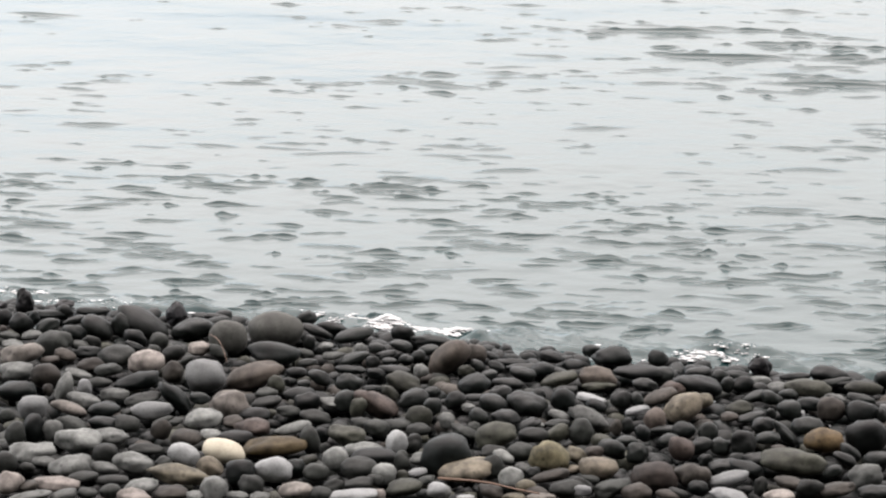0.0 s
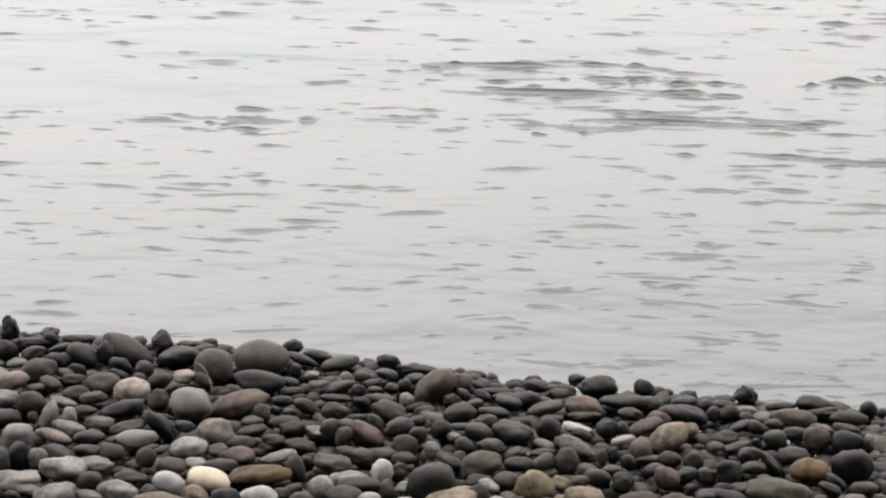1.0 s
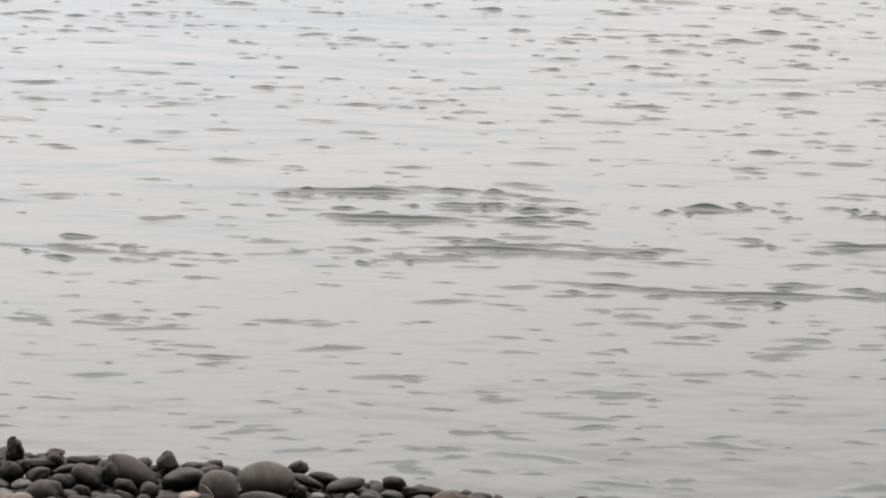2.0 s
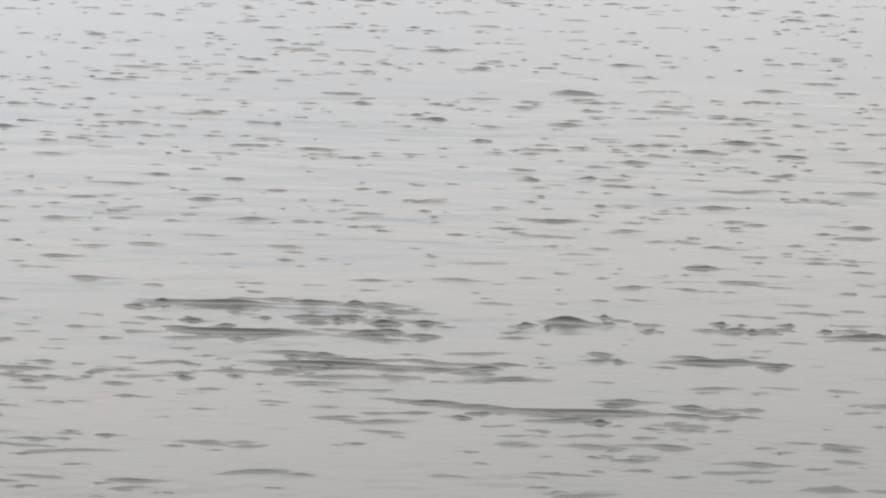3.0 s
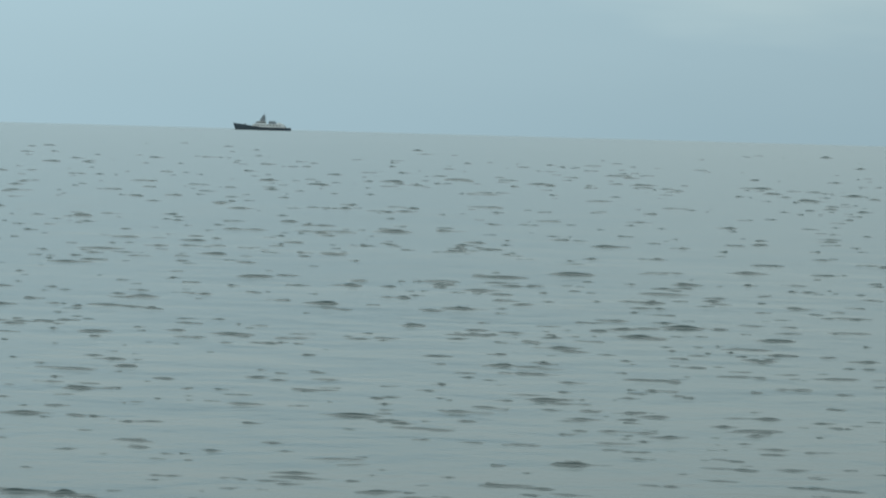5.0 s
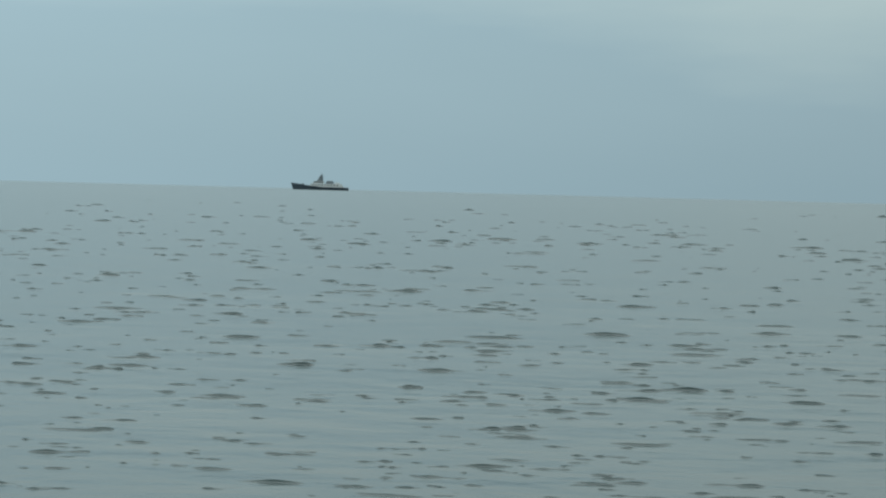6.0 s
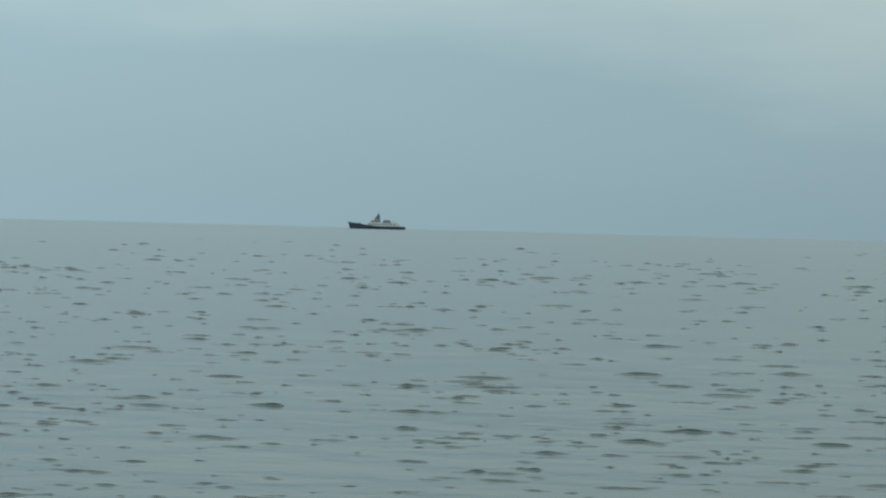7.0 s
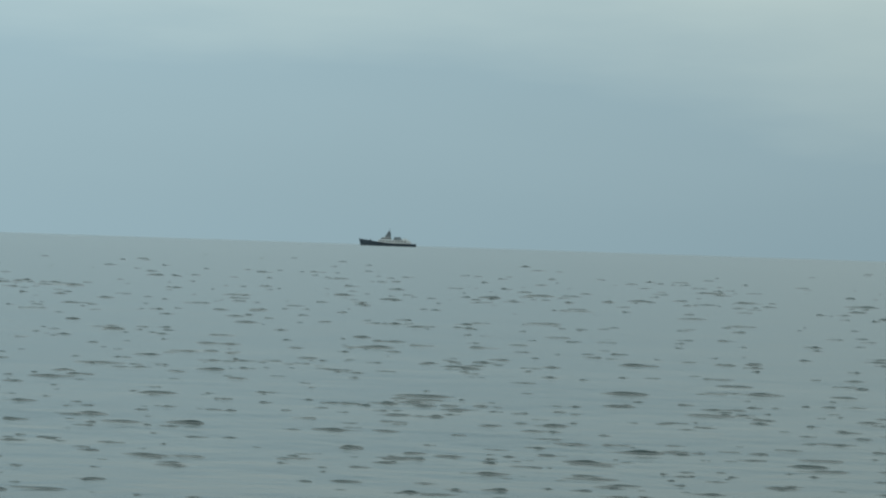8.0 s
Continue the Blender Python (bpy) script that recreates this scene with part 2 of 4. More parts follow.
# rise from the foot of the front to the crest, then the long back
ALONG = np.array([-1.2, -0.85, -0.55, -0.35, -0.2, -0.08, 0.0, 0.12, 0.4, 0.9, 1.6])
RISE = np.where(ALONG < 0, np.exp(2.8 * ALONG), np.exp(-(np.maximum(ALONG, 0) / 0.75) ** 1.4))


def wavelet(rng, x, y, length, height, slope=0.2, torn=0.5):
    """Points of one wavelet: a steep front towards the shore, a long low back, an uneven crest that dies out at both ends."""
    u, v = np.meshgrid(ACROSS, ALONG)
    rise = np.repeat(RISE[:, None], len(ACROSS), 1)
    a, b, c, d = (rng.uniform(0, 6.28) for _ in range(4))
    k = rng.uniform(2, 4)
    uneven = 1 + torn * (0.6 * np.sin(k * u + a) + 0.3 * np.sin(2.3 * k * u + b + 0.8 * v))
    ends = np.clip(1 - np.abs(u - 0.25 * math.sin(c)) ** 1.8, 0, 1) * np.clip((1 - np.abs(u)) * 4, 0, 1)
    tall = height * np.maximum(uneven, 0.12) * ends * (1 + 0.5 * math.sin(a + d) * u)
    front = height / slope
    line = front * (0.55 * np.sin(1.7 * u + c) + 0.22 * torn * np.sin(2.1 * k * u + d)) + rng.uniform(-0.12, 0.12) * u * length / 2
    px = x + u * length / 2
    py = y + line + v * front
    pz = tall * rise - 0.10 * height - 0.15 * height * (np.abs(u) > 0.99) - 0.12 * height * ((v < -1.1) | (v > 1.5))
    return np.stack([px, py, pz], -1).reshape(-1, 3)


def train(name, label, waves, rng, parent=None):
    """Joins wavelets (x, y, length, height, slope, torn) into one drifting sheet of pieces."""
    cols, rows = len(ACROSS), len(ALONG)
    i = np.arange(rows * cols).reshape(rows, cols)
    quad = np.stack([i[:-1, :-1], i[:-1, 1:], i[1:, 1:], i[1:, :-1]], -1).reshape(-1, 4)
    co = np.concatenate([wavelet(rng, *w) for w in waves])
    quads = np.concatenate([quad + k * rows * cols for k in range(len(waves))])
    me = bpy.data.meshes.new(name)
    me.vertices.add(len(co))
    me.vertices.foreach_set("co", co.astype(np.float32).ravel())
    me.loops.add(quads.size)
    me.loops.foreach_set("vertex_index", quads.astype(np.int32).ravel())
    me.polygons.add(len(quads))
    me.polygons.foreach_set("loop_start", np.arange(0, quads.size, 4, dtype=np.int32))
    me.polygons.foreach_set("use_smooth", np.ones(len(quads), dtype=bool))
    me.update(calc_edges=True)
    me.validate()
    me.materials.append(sea_water)
    ob = new(name, me)
    ob.parent = parent
    return tagged(ob, label, "" if parent else "waves", kind="stuff")


def scattered(rng, share, drift):
    """Wavelets strewn so that they grow and thin out with distance, in loose patches."""
    waves = []
    for low, high, density in ((0.35, 0.7, 1.6), (0.7, 1.2, 4.6), (1.2, 2.2, 5.0), (2.2, 3.6, 4.4), (3.6, 6, 3.2), (6, 9, 1.9), (9, 13, 1.3), (13, 18, 1.0)):
        far, near = 2 / math.tan(radians(low)), 2 / math.tan(radians(high))
        mid = 2 / math.tan(radians((low + high) / 2))
        left, right = -0.31 * far - 1, 0.27 * far + drift
        spread = math.degrees((right - left) / mid)
        for _ in range(int(spread * (high - low) * density * share)):
            dip = rng.uniform(low, high)
            d = 2 / math.tan(radians(dip))
            x = rng.uniform(left, right)
            if noise.noise((x / (0.12 * d + 0.6), math.log(d) * 9, 9.0 * share)) < rng.uniform(-0.35, 0.3):
                continue
            size = min(1.7, math.exp(rng.gauss(-0.45, 0.5)))
            length = 0.046 * d ** 0.62 * size * rng.uniform(0.7, 1.5)
            height = min(0.08 * length, 0.00077 * d ** 0.89 * size ** 0.8)
            waves.append((x, d, length, height, rng.uniform(0.29, 0.46) * min(1, (d / 25) ** 0.6), rng.uniform(0.3, 0.7)))
    return waves


def crest_waves(rng, x, y, half, height, count):
    """A longer crest broken into overlapping wavelets."""
    waves = [(x, y, 1.5 * half, 0.5 * height, 0.34, 0.8)]
    for _ in range(count):
        length = half * rng.uniform(0.2, 0.6)
        waves.append((x + rng.uniform(-half, half), y + rng.gauss(0, 0.14), length, min(0.1 * length, height * rng.uniform(0.22, 0.5)), rng.uniform(0.3, 0.42), rng.uniform(0.4, 0.7)))
    return waves


wave_rng = random.Random(23)
slow_train = train("wavelets", "small dark-fronted wavelets scattered over the sea", scattered(wave_rng, 1.5, 4), wave_rng)
middle_train = train("wavelets", "small dark-fronted wavelets scattered over the sea", scattered(wave_rng, 1.3, 6), wave_rng)
fast_train = train("wavelets", "small dark-fronted wavelets scattered over the sea", scattered(wave_rng, 1.0, 8), wave_rng)
# long low crests on their way to the beach: middle x, y, half length, height, pieces
crests = []
for cx, cy, half, high, count in ((0.2, 11.5, 0.45, 0.036, 7), (2.1, 11.5, 0.4, 0.032, 6), (3.74, 13.15, 0.36, 0.045, 9), (4.6, 13.0, 0.32, 0.042, 8),
                                  (2.6, 13.1, 0.7, 0.032, 10), (1.85, 13.55, 0.9, 0.036, 14), (2.1, 12.6, 0.8, 0.036, 18), (2.5, 11.7, 0.9, 0.034, 18), (3.5, 10.7, 0.8, 0.034, 18), (4.3, 12.0, 0.6, 0.03, 10), (5.3, 12.9, 0.5, 0.03, 8)):
    crests += crest_waves(wave_rng, cx, cy, half, high, count)
crest_train = train("wave_crests", "long low wave crests running in along the beach", crests, wave_rng)


# ---- stones of the beach ----
def pebble_bm(bm, centre, size, turn, seed, detail, rough=0.16, boxy=2.2):
    """A worn stone: a squarish ellipsoid, dented at random."""
    made = bmesh.ops.create_icosphere(bm, subdivisions=detail, radius=1.0)["verts"]
    off = Vector((seed * 3.17 % 91, seed * 7.31 % 83, seed * 1.93 % 71))
    for v in made:
        p = v.co.normalized()
        r = (abs(p.x) ** boxy + abs(p.y) ** boxy + abs(p.z) ** boxy) ** (-1 / boxy)
        q = p * r * (1 + rough * noise.noise(p * 0.9 + off) + 0.55 * rough * noise.noise(p * 2.1 + off))
        if boxy < 1.8:
            q.x, q.y = q.x * (1.0 - 0.32 * p.z), q.y * (1.0 - 0.32 * p.z)
        v.co = turn @ Vector((q.x * size[0] / 2, q.y * size[1] / 2, q.z * size[2] / 2)) + centre


words = {"black": "jagged black rock standing at the water's edge", "basalt": "dark basalt pebble, worn smooth, on the shingle",
         "grey": "mid-grey rounded pebble lying on the shingle", "dry_grey": "large dry grey rounded stone at the water's edge", "dull_brown": "dull brown-grey rounded stone, dry, on the shingle", "wet_grey": "dark grey wet rounded pebble near the water", "pale_grey": "pale grey dry rounded pebble on the shingle",
         "warm_pale": "pale pinkish rounded pebble on the shingle", "brown": "brown-grey rounded pebble lying on the shingle",
         "tan": "tan mottled pebble lying on the shingle", "white": "whitish smooth dry pebble lying on the shingle",
         "cream": "cream-white smooth pebble lying on dark shingle",
         "ochre": "ochre-brown rounded pebble lying on the shingle", "yellow": "yellowish pitted pebble lying on the shingle",
         "russet": "russet-brown rounded stone on the shingle", "olive": "olive-grey rounded pebble lying on the shingle"}
placed = []


def stone(mat, x, y, z, length, depth, height, lean, turn):
    k = len(placed)
    placed.append((x, y, max(length, depth) / 2))
    bm = bmesh.new()
    sharp = mat is black
    pebble_bm(bm, Vector((0, 0, 0)), (length * 1.06, depth * 1.06, height * 1.06), Matrix.Rotation(radians(lean), 3, "Y") @ Matrix.Rotation(radians(turn), 3, "Z"),
              k + 3, 3, 0.42 if sharp else 0.08 if mat in (cream, dry_grey) else 0.18 + 0.2 * (k * 0.37 % 1), 1.75 if sharp else 2.0 + 0.3 * (k * 0.618 % 1))
    ob = part("rock" if sharp else "pebble", bm, mat, smooth=not sharp)
    ob.location = (x, y, z)
    return tagged(ob, words[mat.name], "stone", "stones of the beach")


stone(black, -1.065, 6.611, 0.167, 0.061, 0.055, 0.073, 0, -7)
stone(black, -1.131, 6.605, 0.153, 0.027, 0.022, 0.020, 0, -5)
stone(black, -0.950, 6.646, 0.150, 0.065, 0.041, 0.024, -5, -11)
stone(basalt, -0.858, 6.557, 0.153, 0.088, 0.041, 0.024, 3, 9)
stone(wet_grey, -0.934, 6.508, 0.162, 0.051, 0.040, 0.044, 0, -2)
stone(basalt, -0.987, 6.496, 0.158, 0.118, 0.040, 0.024, 0, 1)
stone(basalt, -1.093, 6.410, 0.170, 0.046, 0.042, 0.047, 0, -10)
stone(wet_grey, -1.034, 6.336, 0.176, 0.062, 0.050, 0.060, 10, -12)
stone(basalt, -1.008, 6.432, 0.165, 0.033, 0.030, 0.037, 20, -12)
stone(wet_grey, -0.954, 6.324, 0.171, 0.069, 0.055, 0.041, -20, -14)
stone(wet_grey, -0.887, 6.434, 0.160, 0.073, 0.040, 0.023, -10, -2)
stone(wet_grey, -0.808, 6.294, 0.175, 0.095, 0.076, 0.057, 35, 3)
stone(basalt, -0.869, 6.241, 0.176, 0.068, 0.054, 0.048, 0, -5)
stone(wet_grey, -0.741, 6.323, 0.174, 0.066, 0.052, 0.063, 40, 11)
stone(wet_grey, -0.685, 6.360, 0.173, 0.139, 0.111, 0.069, 28, 10)
stone(black, -0.598, 6.493, 0.167, 0.067, 0.061, 0.071, 0, -13)
stone(wet_grey, -0.538, 6.335, 0.167, 0.115, 0.084, 0.049, -12, -7)
stone(basalt, -0.527, 6.512, 0.152, 0.057, 0.043, 0.025, 0, 2)
stone(basalt, -0.471, 6.434, 0.158, 0.087, 0.059, 0.034, -15, 3)
stone(wet_grey, -0.476, 6.503, 0.152, 0.084, 0.043, 0.025, 10, -3)
stone(brown, -1.080, 6.299, 0.168, 0.023, 0.018, 0.020, 0, -6)
stone(grey, -1.046, 6.217, 0.172, 0.055, 0.036, 0.021, 5, 10)
stone(pale_grey, -0.986, 6.224, 0.172, 0.058, 0.046, 0.027, -8, -9)
stone(pale_grey, -1.019, 6.094, 0.180, 0.060, 0.048, 0.030, 5, 12)
stone(grey, -0.905, 6.103, 0.187, 0.089, 0.071, 0.063, -15, -11)
stone(grey, -0.834, 6.122, 0.175, 0.051, 0.041, 0.024, 8, -6)
stone(grey, -0.801, 6.147, 0.176, 0.051, 0.041, 0.035, 30, -8)
stone(basalt, -0.805, 6.055, 0.178, 0.066, 0.045, 0.026, 0, -14)
stone(basalt, -0.691, 6.210, 0.174, 0.065, 0.052, 0.045, 30, 12)
stone(basalt, -0.683, 6.129, 0.172, 0.054, 0.036, 0.021, 20, 6)
stone(grey, -0.617, 6.170, 0.176, 0.055, 0.044, 0.045, -20, 11)
stone(grey, -0.626, 6.107, 0.172, 0.035, 0.028, 0.022, 10, -6)
stone(warm_pale, -0.972, 5.974, 0.192, 0.099, 0.079, 0.053, -12, 11)
stone(brown, -0.861, 6.007, 0.182, 0.062, 0.050, 0.029, 15, -6)
stone(brown, -0.892, 5.955, 0.183, 0.050, 0.035, 0.020, -10, -8)
stone(grey, -0.711, 5.987, 0.187, 0.103, 0.082, 0.049, 0, -9)
stone(grey, -0.567, 6.047, 0.180, 0.063, 0.050, 0.040, -18, -5)
stone(warm_pale, -0.501, 6.110, 0.175, 0.057, 0.046, 0.037, 0, -5)
stone(grey, -0.446, 6.091, 0.173, 0.057, 0.046, 0.030, 35, 6)
stone(brown, -0.776, 5.902, 0.188, 0.074, 0.059, 0.034, 0, 13)
stone(grey, -0.724, 5.845, 0.190, 0.070, 0.056, 0.034, -8, 9)
stone(warm_pale, -0.625, 5.908, 0.193, 0.095, 0.076, 0.060, 0, 13)
stone(grey, -0.524, 5.988, 0.177, 0.037, 0.030, 0.021, -20, 13)
stone(brown, -0.542, 5.810, 0.196, 0.048, 0.044, 0.055, 0, 14)
stone(white, -0.452, 5.759, 0.205, 0.111, 0.089, 0.084, 0, -3)
stone(pale_grey, -0.960, 5.799, 0.197, 0.094, 0.072, 0.042, -5, -12)
stone(brown, -0.876, 5.741, 0.204, 0.084, 0.067, 0.059, 10, 13)
stone(grey, -0.731, 5.715, 0.194, 0.060, 0.043, 0.025, -3, 5)
stone(basalt, -0.628, 5.726, 0.197, 0.108, 0.072, 0.041, -15, -4)
stone(basalt, -0.926, 5.587, 0.210, 0.093, 0.075, 0.050, -5, 7)
stone(pale_grey, -0.793, 5.792, 0.191, 0.069, 0.043, 0.025, 15, -2)
stone(pale_grey, -0.806, 5.586, 0.218, 0.041, 0.037, 0.085, 20, 2)
stone(white, -0.758, 5.638, 0.204, 0.034, 0.030, 0.045, 0, -7)
stone(brown, -0.852, 5.627, 0.201, 0.026, 0.024, 0.030, 0, -9)
stone(pale_grey, -0.677, 5.608, 0.199, 0.073, 0.047, 0.027, -2, -7)
stone(white, -0.860, 5.424, 0.218, 0.068, 0.054, 0.054, 0, 1)
stone(pale_grey, -0.751, 5.531, 0.206, 0.078, 0.060, 0.034, 15, -6)
stone(warm_pale, -0.775, 5.458, 0.208, 0.089, 0.050, 0.029, 14, -12)
stone(basalt, -0.684, 5.448, 0.209, 0.080, 0.055, 0.031, 0, 12)
stone(grey, -0.600, 5.557, 0.202, 0.081, 0.051, 0.029, -8, 13)
stone(white, -0.565, 5.443, 0.210, 0.100, 0.073, 0.042, -3, 3)
stone(grey, -0.626, 5.442, 0.204, 0.034, 0.027, 0.016, -10, 12)
stone(basalt, -0.515, 5.577, 0.201, 0.108, 0.061, 0.035, 42, -5)
stone(basalt, -0.457, 5.584, 0.198, 0.053, 0.042, 0.028, 0, -14)
stone(warm_pale, -0.369, 5.488, 0.212, 0.098, 0.078, 0.065, 0, -5)
stone(grey, -0.915, 5.372, 0.215, 0.037, 0.029, 0.031, 0, 4)
stone(pale_grey, -0.429, 5.369, 0.213, 0.093, 0.074, 0.044, -5, 8)
stone(basalt, -0.825, 5.213, 0.233, 0.052, 0.047, 0.070, 0, 14)
stone(grey, -0.862, 5.166, 0.234, 0.046, 0.041, 0.064, 15, -5)
stone(pale_grey, -0.782, 5.224, 0.227, 0.049, 0.044, 0.053, 0, 13)
stone(grey, -0.742, 5.298, 0.217, 0.081, 0.058, 0.033, 25, 10)
stone(grey, -0.612, 5.313, 0.217, 0.061, 0.049, 0.041, 10, 2)
stone(basalt, -0.672, 5.320, 0.214, 0.073, 0.049, 0.028, 0, -8)
stone(grey, -0.530, 5.372, 0.206, 0.056, 0.027, 0.015, -20, -1)
stone(brown, -0.523, 5.254, 0.221, 0.050, 0.040, 0.048, -30, -1)
stone(grey, -0.501, 5.362, 0.207, 0.039, 0.032, 0.018, -15, 5)
stone(brown, -0.456, 5.203, 0.220, 0.071, 0.057, 0.039, 0, -5)
stone(pale_grey, -0.711, 5.141, 0.231, 0.097, 0.078, 0.054, 2, -1)
stone(pale_grey, -0.639, 5.195, 0.222, 0.082, 0.061, 0.035, -3, 0)
stone(pale_grey, -0.401, 5.230, 0.216, 0.049, 0.040, 0.032, 0, -9)
stone(cream, -0.358, 5.083, 0.229, 0.102, 0.081, 0.052, 14, -7)
stone(pale_grey, -0.806, 5.044, 0.233, 0.106, 0.072, 0.041, -6, -5)
stone(grey, -0.631, 5.044, 0.233, 0.058, 0.047, 0.048, 0, -6)
stone(grey, -0.545, 5.112, 0.222, 0.083, 0.043, 0.024, 8, 12)
stone(white, -0.450, 5.052, 0.230, 0.072, 0.057, 0.047, 25, 11)
stone(pale_grey, -0.768, 4.992, 0.230, 0.055, 0.038, 0.021, 0, -13)
stone(pale_grey, -0.701, 4.948, 0.238, 0.091, 0.073, 0.046, -8, -12)
stone(pale_grey, -0.623, 4.952, 0.230, 0.065, 0.042, 0.023, 8, -13)
stone(pale_grey, -0.558, 4.977, 0.235, 0.087, 0.069, 0.047, 5, 0)
stone(grey, -0.491, 4.995, 0.228, 0.039, 0.032, 0.029, -20, 6)
stone(tan, -0.381, 4.969, 0.231, 0.060, 0.048, 0.038, 18, -6)
stone(tan, -0.442, 4.893, 0.235, 0.129, 0.066, 0.037, 10, 2)
stone(grey, -0.849, 4.942, 0.242, 0.052, 0.047, 0.053, 20, 3)
stone(grey, -0.799, 4.938, 0.233, 0.036, 0.029, 0.023, 10, 6)
stone(grey, -0.664, 4.867, 0.236, 0.069, 0.045, 0.025, -8, 1)
stone(grey, -0.593, 4.860, 0.234, 0.077, 0.037, 0.021, 0, 8)
stone(warm_pale, -0.818, 4.795, 0.247, 0.063, 0.051, 0.048, -10, -4)
stone(brown, -0.774, 4.791, 0.240, 0.045, 0.036, 0.023, -25, -10)
stone(warm_pale, -0.716, 4.813, 0.240, 0.104, 0.049, 0.027, 6, 7)
stone(grey, -0.637, 4.755, 0.240, 0.043, 0.034, 0.024, 10, -8)
stone(grey, -0.588, 4.764, 0.242, 0.045, 0.036, 0.032, -15, -12)
stone(pale_grey, -0.523, 4.804, 0.239, 0.074, 0.057, 0.032, -8, -1)
stone(warm_pale, -0.535, 4.740, 0.241, 0.070, 0.048, 0.027, 0, -8)
stone(pale_grey, -0.685, 4.738, 0.242, 0.058, 0.044, 0.024, -15, 6)
stone(pale_grey, -0.763, 4.721, 0.243, 0.087, 0.040, 0.022, -10, 6)
stone(brown, -0.450, 4.770, 0.239, 0.071, 0.052, 0.029, 0, 0)
stone(pale_grey, -0.359, 4.771, 0.245, 0.063, 0.050, 0.056, -10, -6)
stone(pale_grey, -0.399, 4.756, 0.237, 0.038, 0.030, 0.021, 0, -9)
stone(dry_grey, -0.421, 6.180, 0.187, 0.106, 0.085, 0.097, 0, -3)
stone(dry_grey, -0.294, 6.280, 0.182, 0.153, 0.123, 0.103, 0, -1)
stone(basalt, -0.215, 6.508, 0.153, 0.064, 0.051, 0.041, -25, 9)
stone(basalt, -0.461, 6.526, 0.153, 0.051, 0.041, 0.033, 0, 4)
stone(wet_grey, -0.177, 6.376, 0.155, 0.096, 0.045, 0.026, 22, -4)
stone(basalt, -0.129, 6.423, 0.152, 0.090, 0.048, 0.028, 12, 6)
stone(wet_grey, -0.069, 6.326, 0.159, 0.109, 0.063, 0.037, -12, 3)
stone(wet_grey, -0.192, 6.214, 0.168, 0.039, 0.035, 0.043, 0, -8)
stone(basalt, -0.286, 6.048, 0.181, 0.148, 0.096, 0.056, 8, 14)
stone(grey, -0.201, 6.093, 0.168, 0.054, 0.041, 0.024, 10, -4)
stone(pale_grey, -0.145, 6.195, 0.162, 0.036, 0.028, 0.022, -10, -11)
stone(pale_grey, -0.124, 6.085, 0.167, 0.054, 0.036, 0.021, -5, 12)
stone(dull_brown, -0.324, 5.806, 0.194, 0.146, 0.102, 0.059, -18, -13)
stone(wet_grey, -0.190, 6.000, 0.172, 0.056, 0.035, 0.020, -5, 8)
stone(basalt, -0.216, 5.873, 0.181, 0.052, 0.042, 0.029, 0, -7)
stone(wet_grey, -0.153, 5.825, 0.184, 0.061, 0.049, 0.035, 25, -6)
stone(wet_grey, -0.069, 5.764, 0.189, 0.066, 0.053, 0.044, 20, 10)
stone(olive, -0.263, 5.730, 0.193, 0.042, 0.038, 0.046, -20, 4)
stone(wet_grey, -0.192, 5.764, 0.184, 0.036, 0.029, 0.020, 0, 5)
stone(pale_grey, -0.050, 6.135, 0.170, 0.032, 0.029, 0.043, 30, 13)
stone(wet_grey, -0.065, 6.049, 0.171, 0.082, 0.051, 0.029, -20, -7)
stone(basalt, -0.071, 5.930, 0.174, 0.081, 0.035, 0.020, 0, -11)
stone(wet_grey, -0.001, 6.177, 0.163, 0.048, 0.039, 0.028, 0, -4)
stone(wet_grey, 0.073, 6.211, 0.161, 0.065, 0.052, 0.030, 15, -9)
stone(wet_grey, 0.028, 6.115, 0.164, 0.057, 0.036, 0.021, -8, -5)
stone(wet_grey, 0.037, 6.038, 0.167, 0.044, 0.035, 0.020, 0, 0)
stone(wet_grey, -0.010, 6.003, 0.174, 0.038, 0.030, 0.035, 10, -14)
stone(wet_grey, 0.082, 6.053, 0.168, 0.041, 0.033, 0.028, 0, -13)
stone(wet_grey, 0.117, 6.079, 0.169, 0.044, 0.036, 0.038, -30, -3)
stone(basalt, -0.001, 5.887, 0.177, 0.046, 0.037, 0.027, 10, 8)
stone(wet_grey, 0.053, 5.931, 0.174, 0.087, 0.045, 0.026, 5, -12)
stone(pale_grey, 0.122, 5.923, 0.176, 0.040, 0.032, 0.034, 0, 14)
stone(olive, 0.076, 5.790, 0.186, 0.100, 0.078, 0.045, 18, -5)
stone(basalt, -0.008, 5.740, 0.182, 0.054, 0.029, 0.017, 0, 9)
stone(basalt, 0.074, 6.335, 0.160, 0.063, 0.050, 0.049, 0, 7)
stone(basalt, 0.161, 6.283, 0.156, 0.115, 0.052, 0.030, 5, -4)
stone(dull_brown, 0.200, 6.043, 0.180, 0.129, 0.104, 0.073, -38, -14)
stone(brown, 0.280, 6.115, 0.169, 0.061, 0.049, 0.051, 0, -4)
stone(wet_grey, 0.150, 6.175, 0.161, 0.064, 0.046, 0.027, -10, -5)
stone(grey, -0.286, 5.651, 0.192, 0.056, 0.043, 0.024, 0, -4)
stone(grey, -0.283, 5.550, 0.198, 0.067, 0.051, 0.029, -15, -10)
stone(basalt, -0.200, 5.654, 0.192, 0.074, 0.052, 0.030, 0, 10)
stone(basalt, -0.175, 5.558, 0.200, 0.064, 0.051, 0.043, 0, 6)
stone(pale_grey, -0.117, 5.575, 0.194, 0.073, 0.047, 0.027, 0, -1)
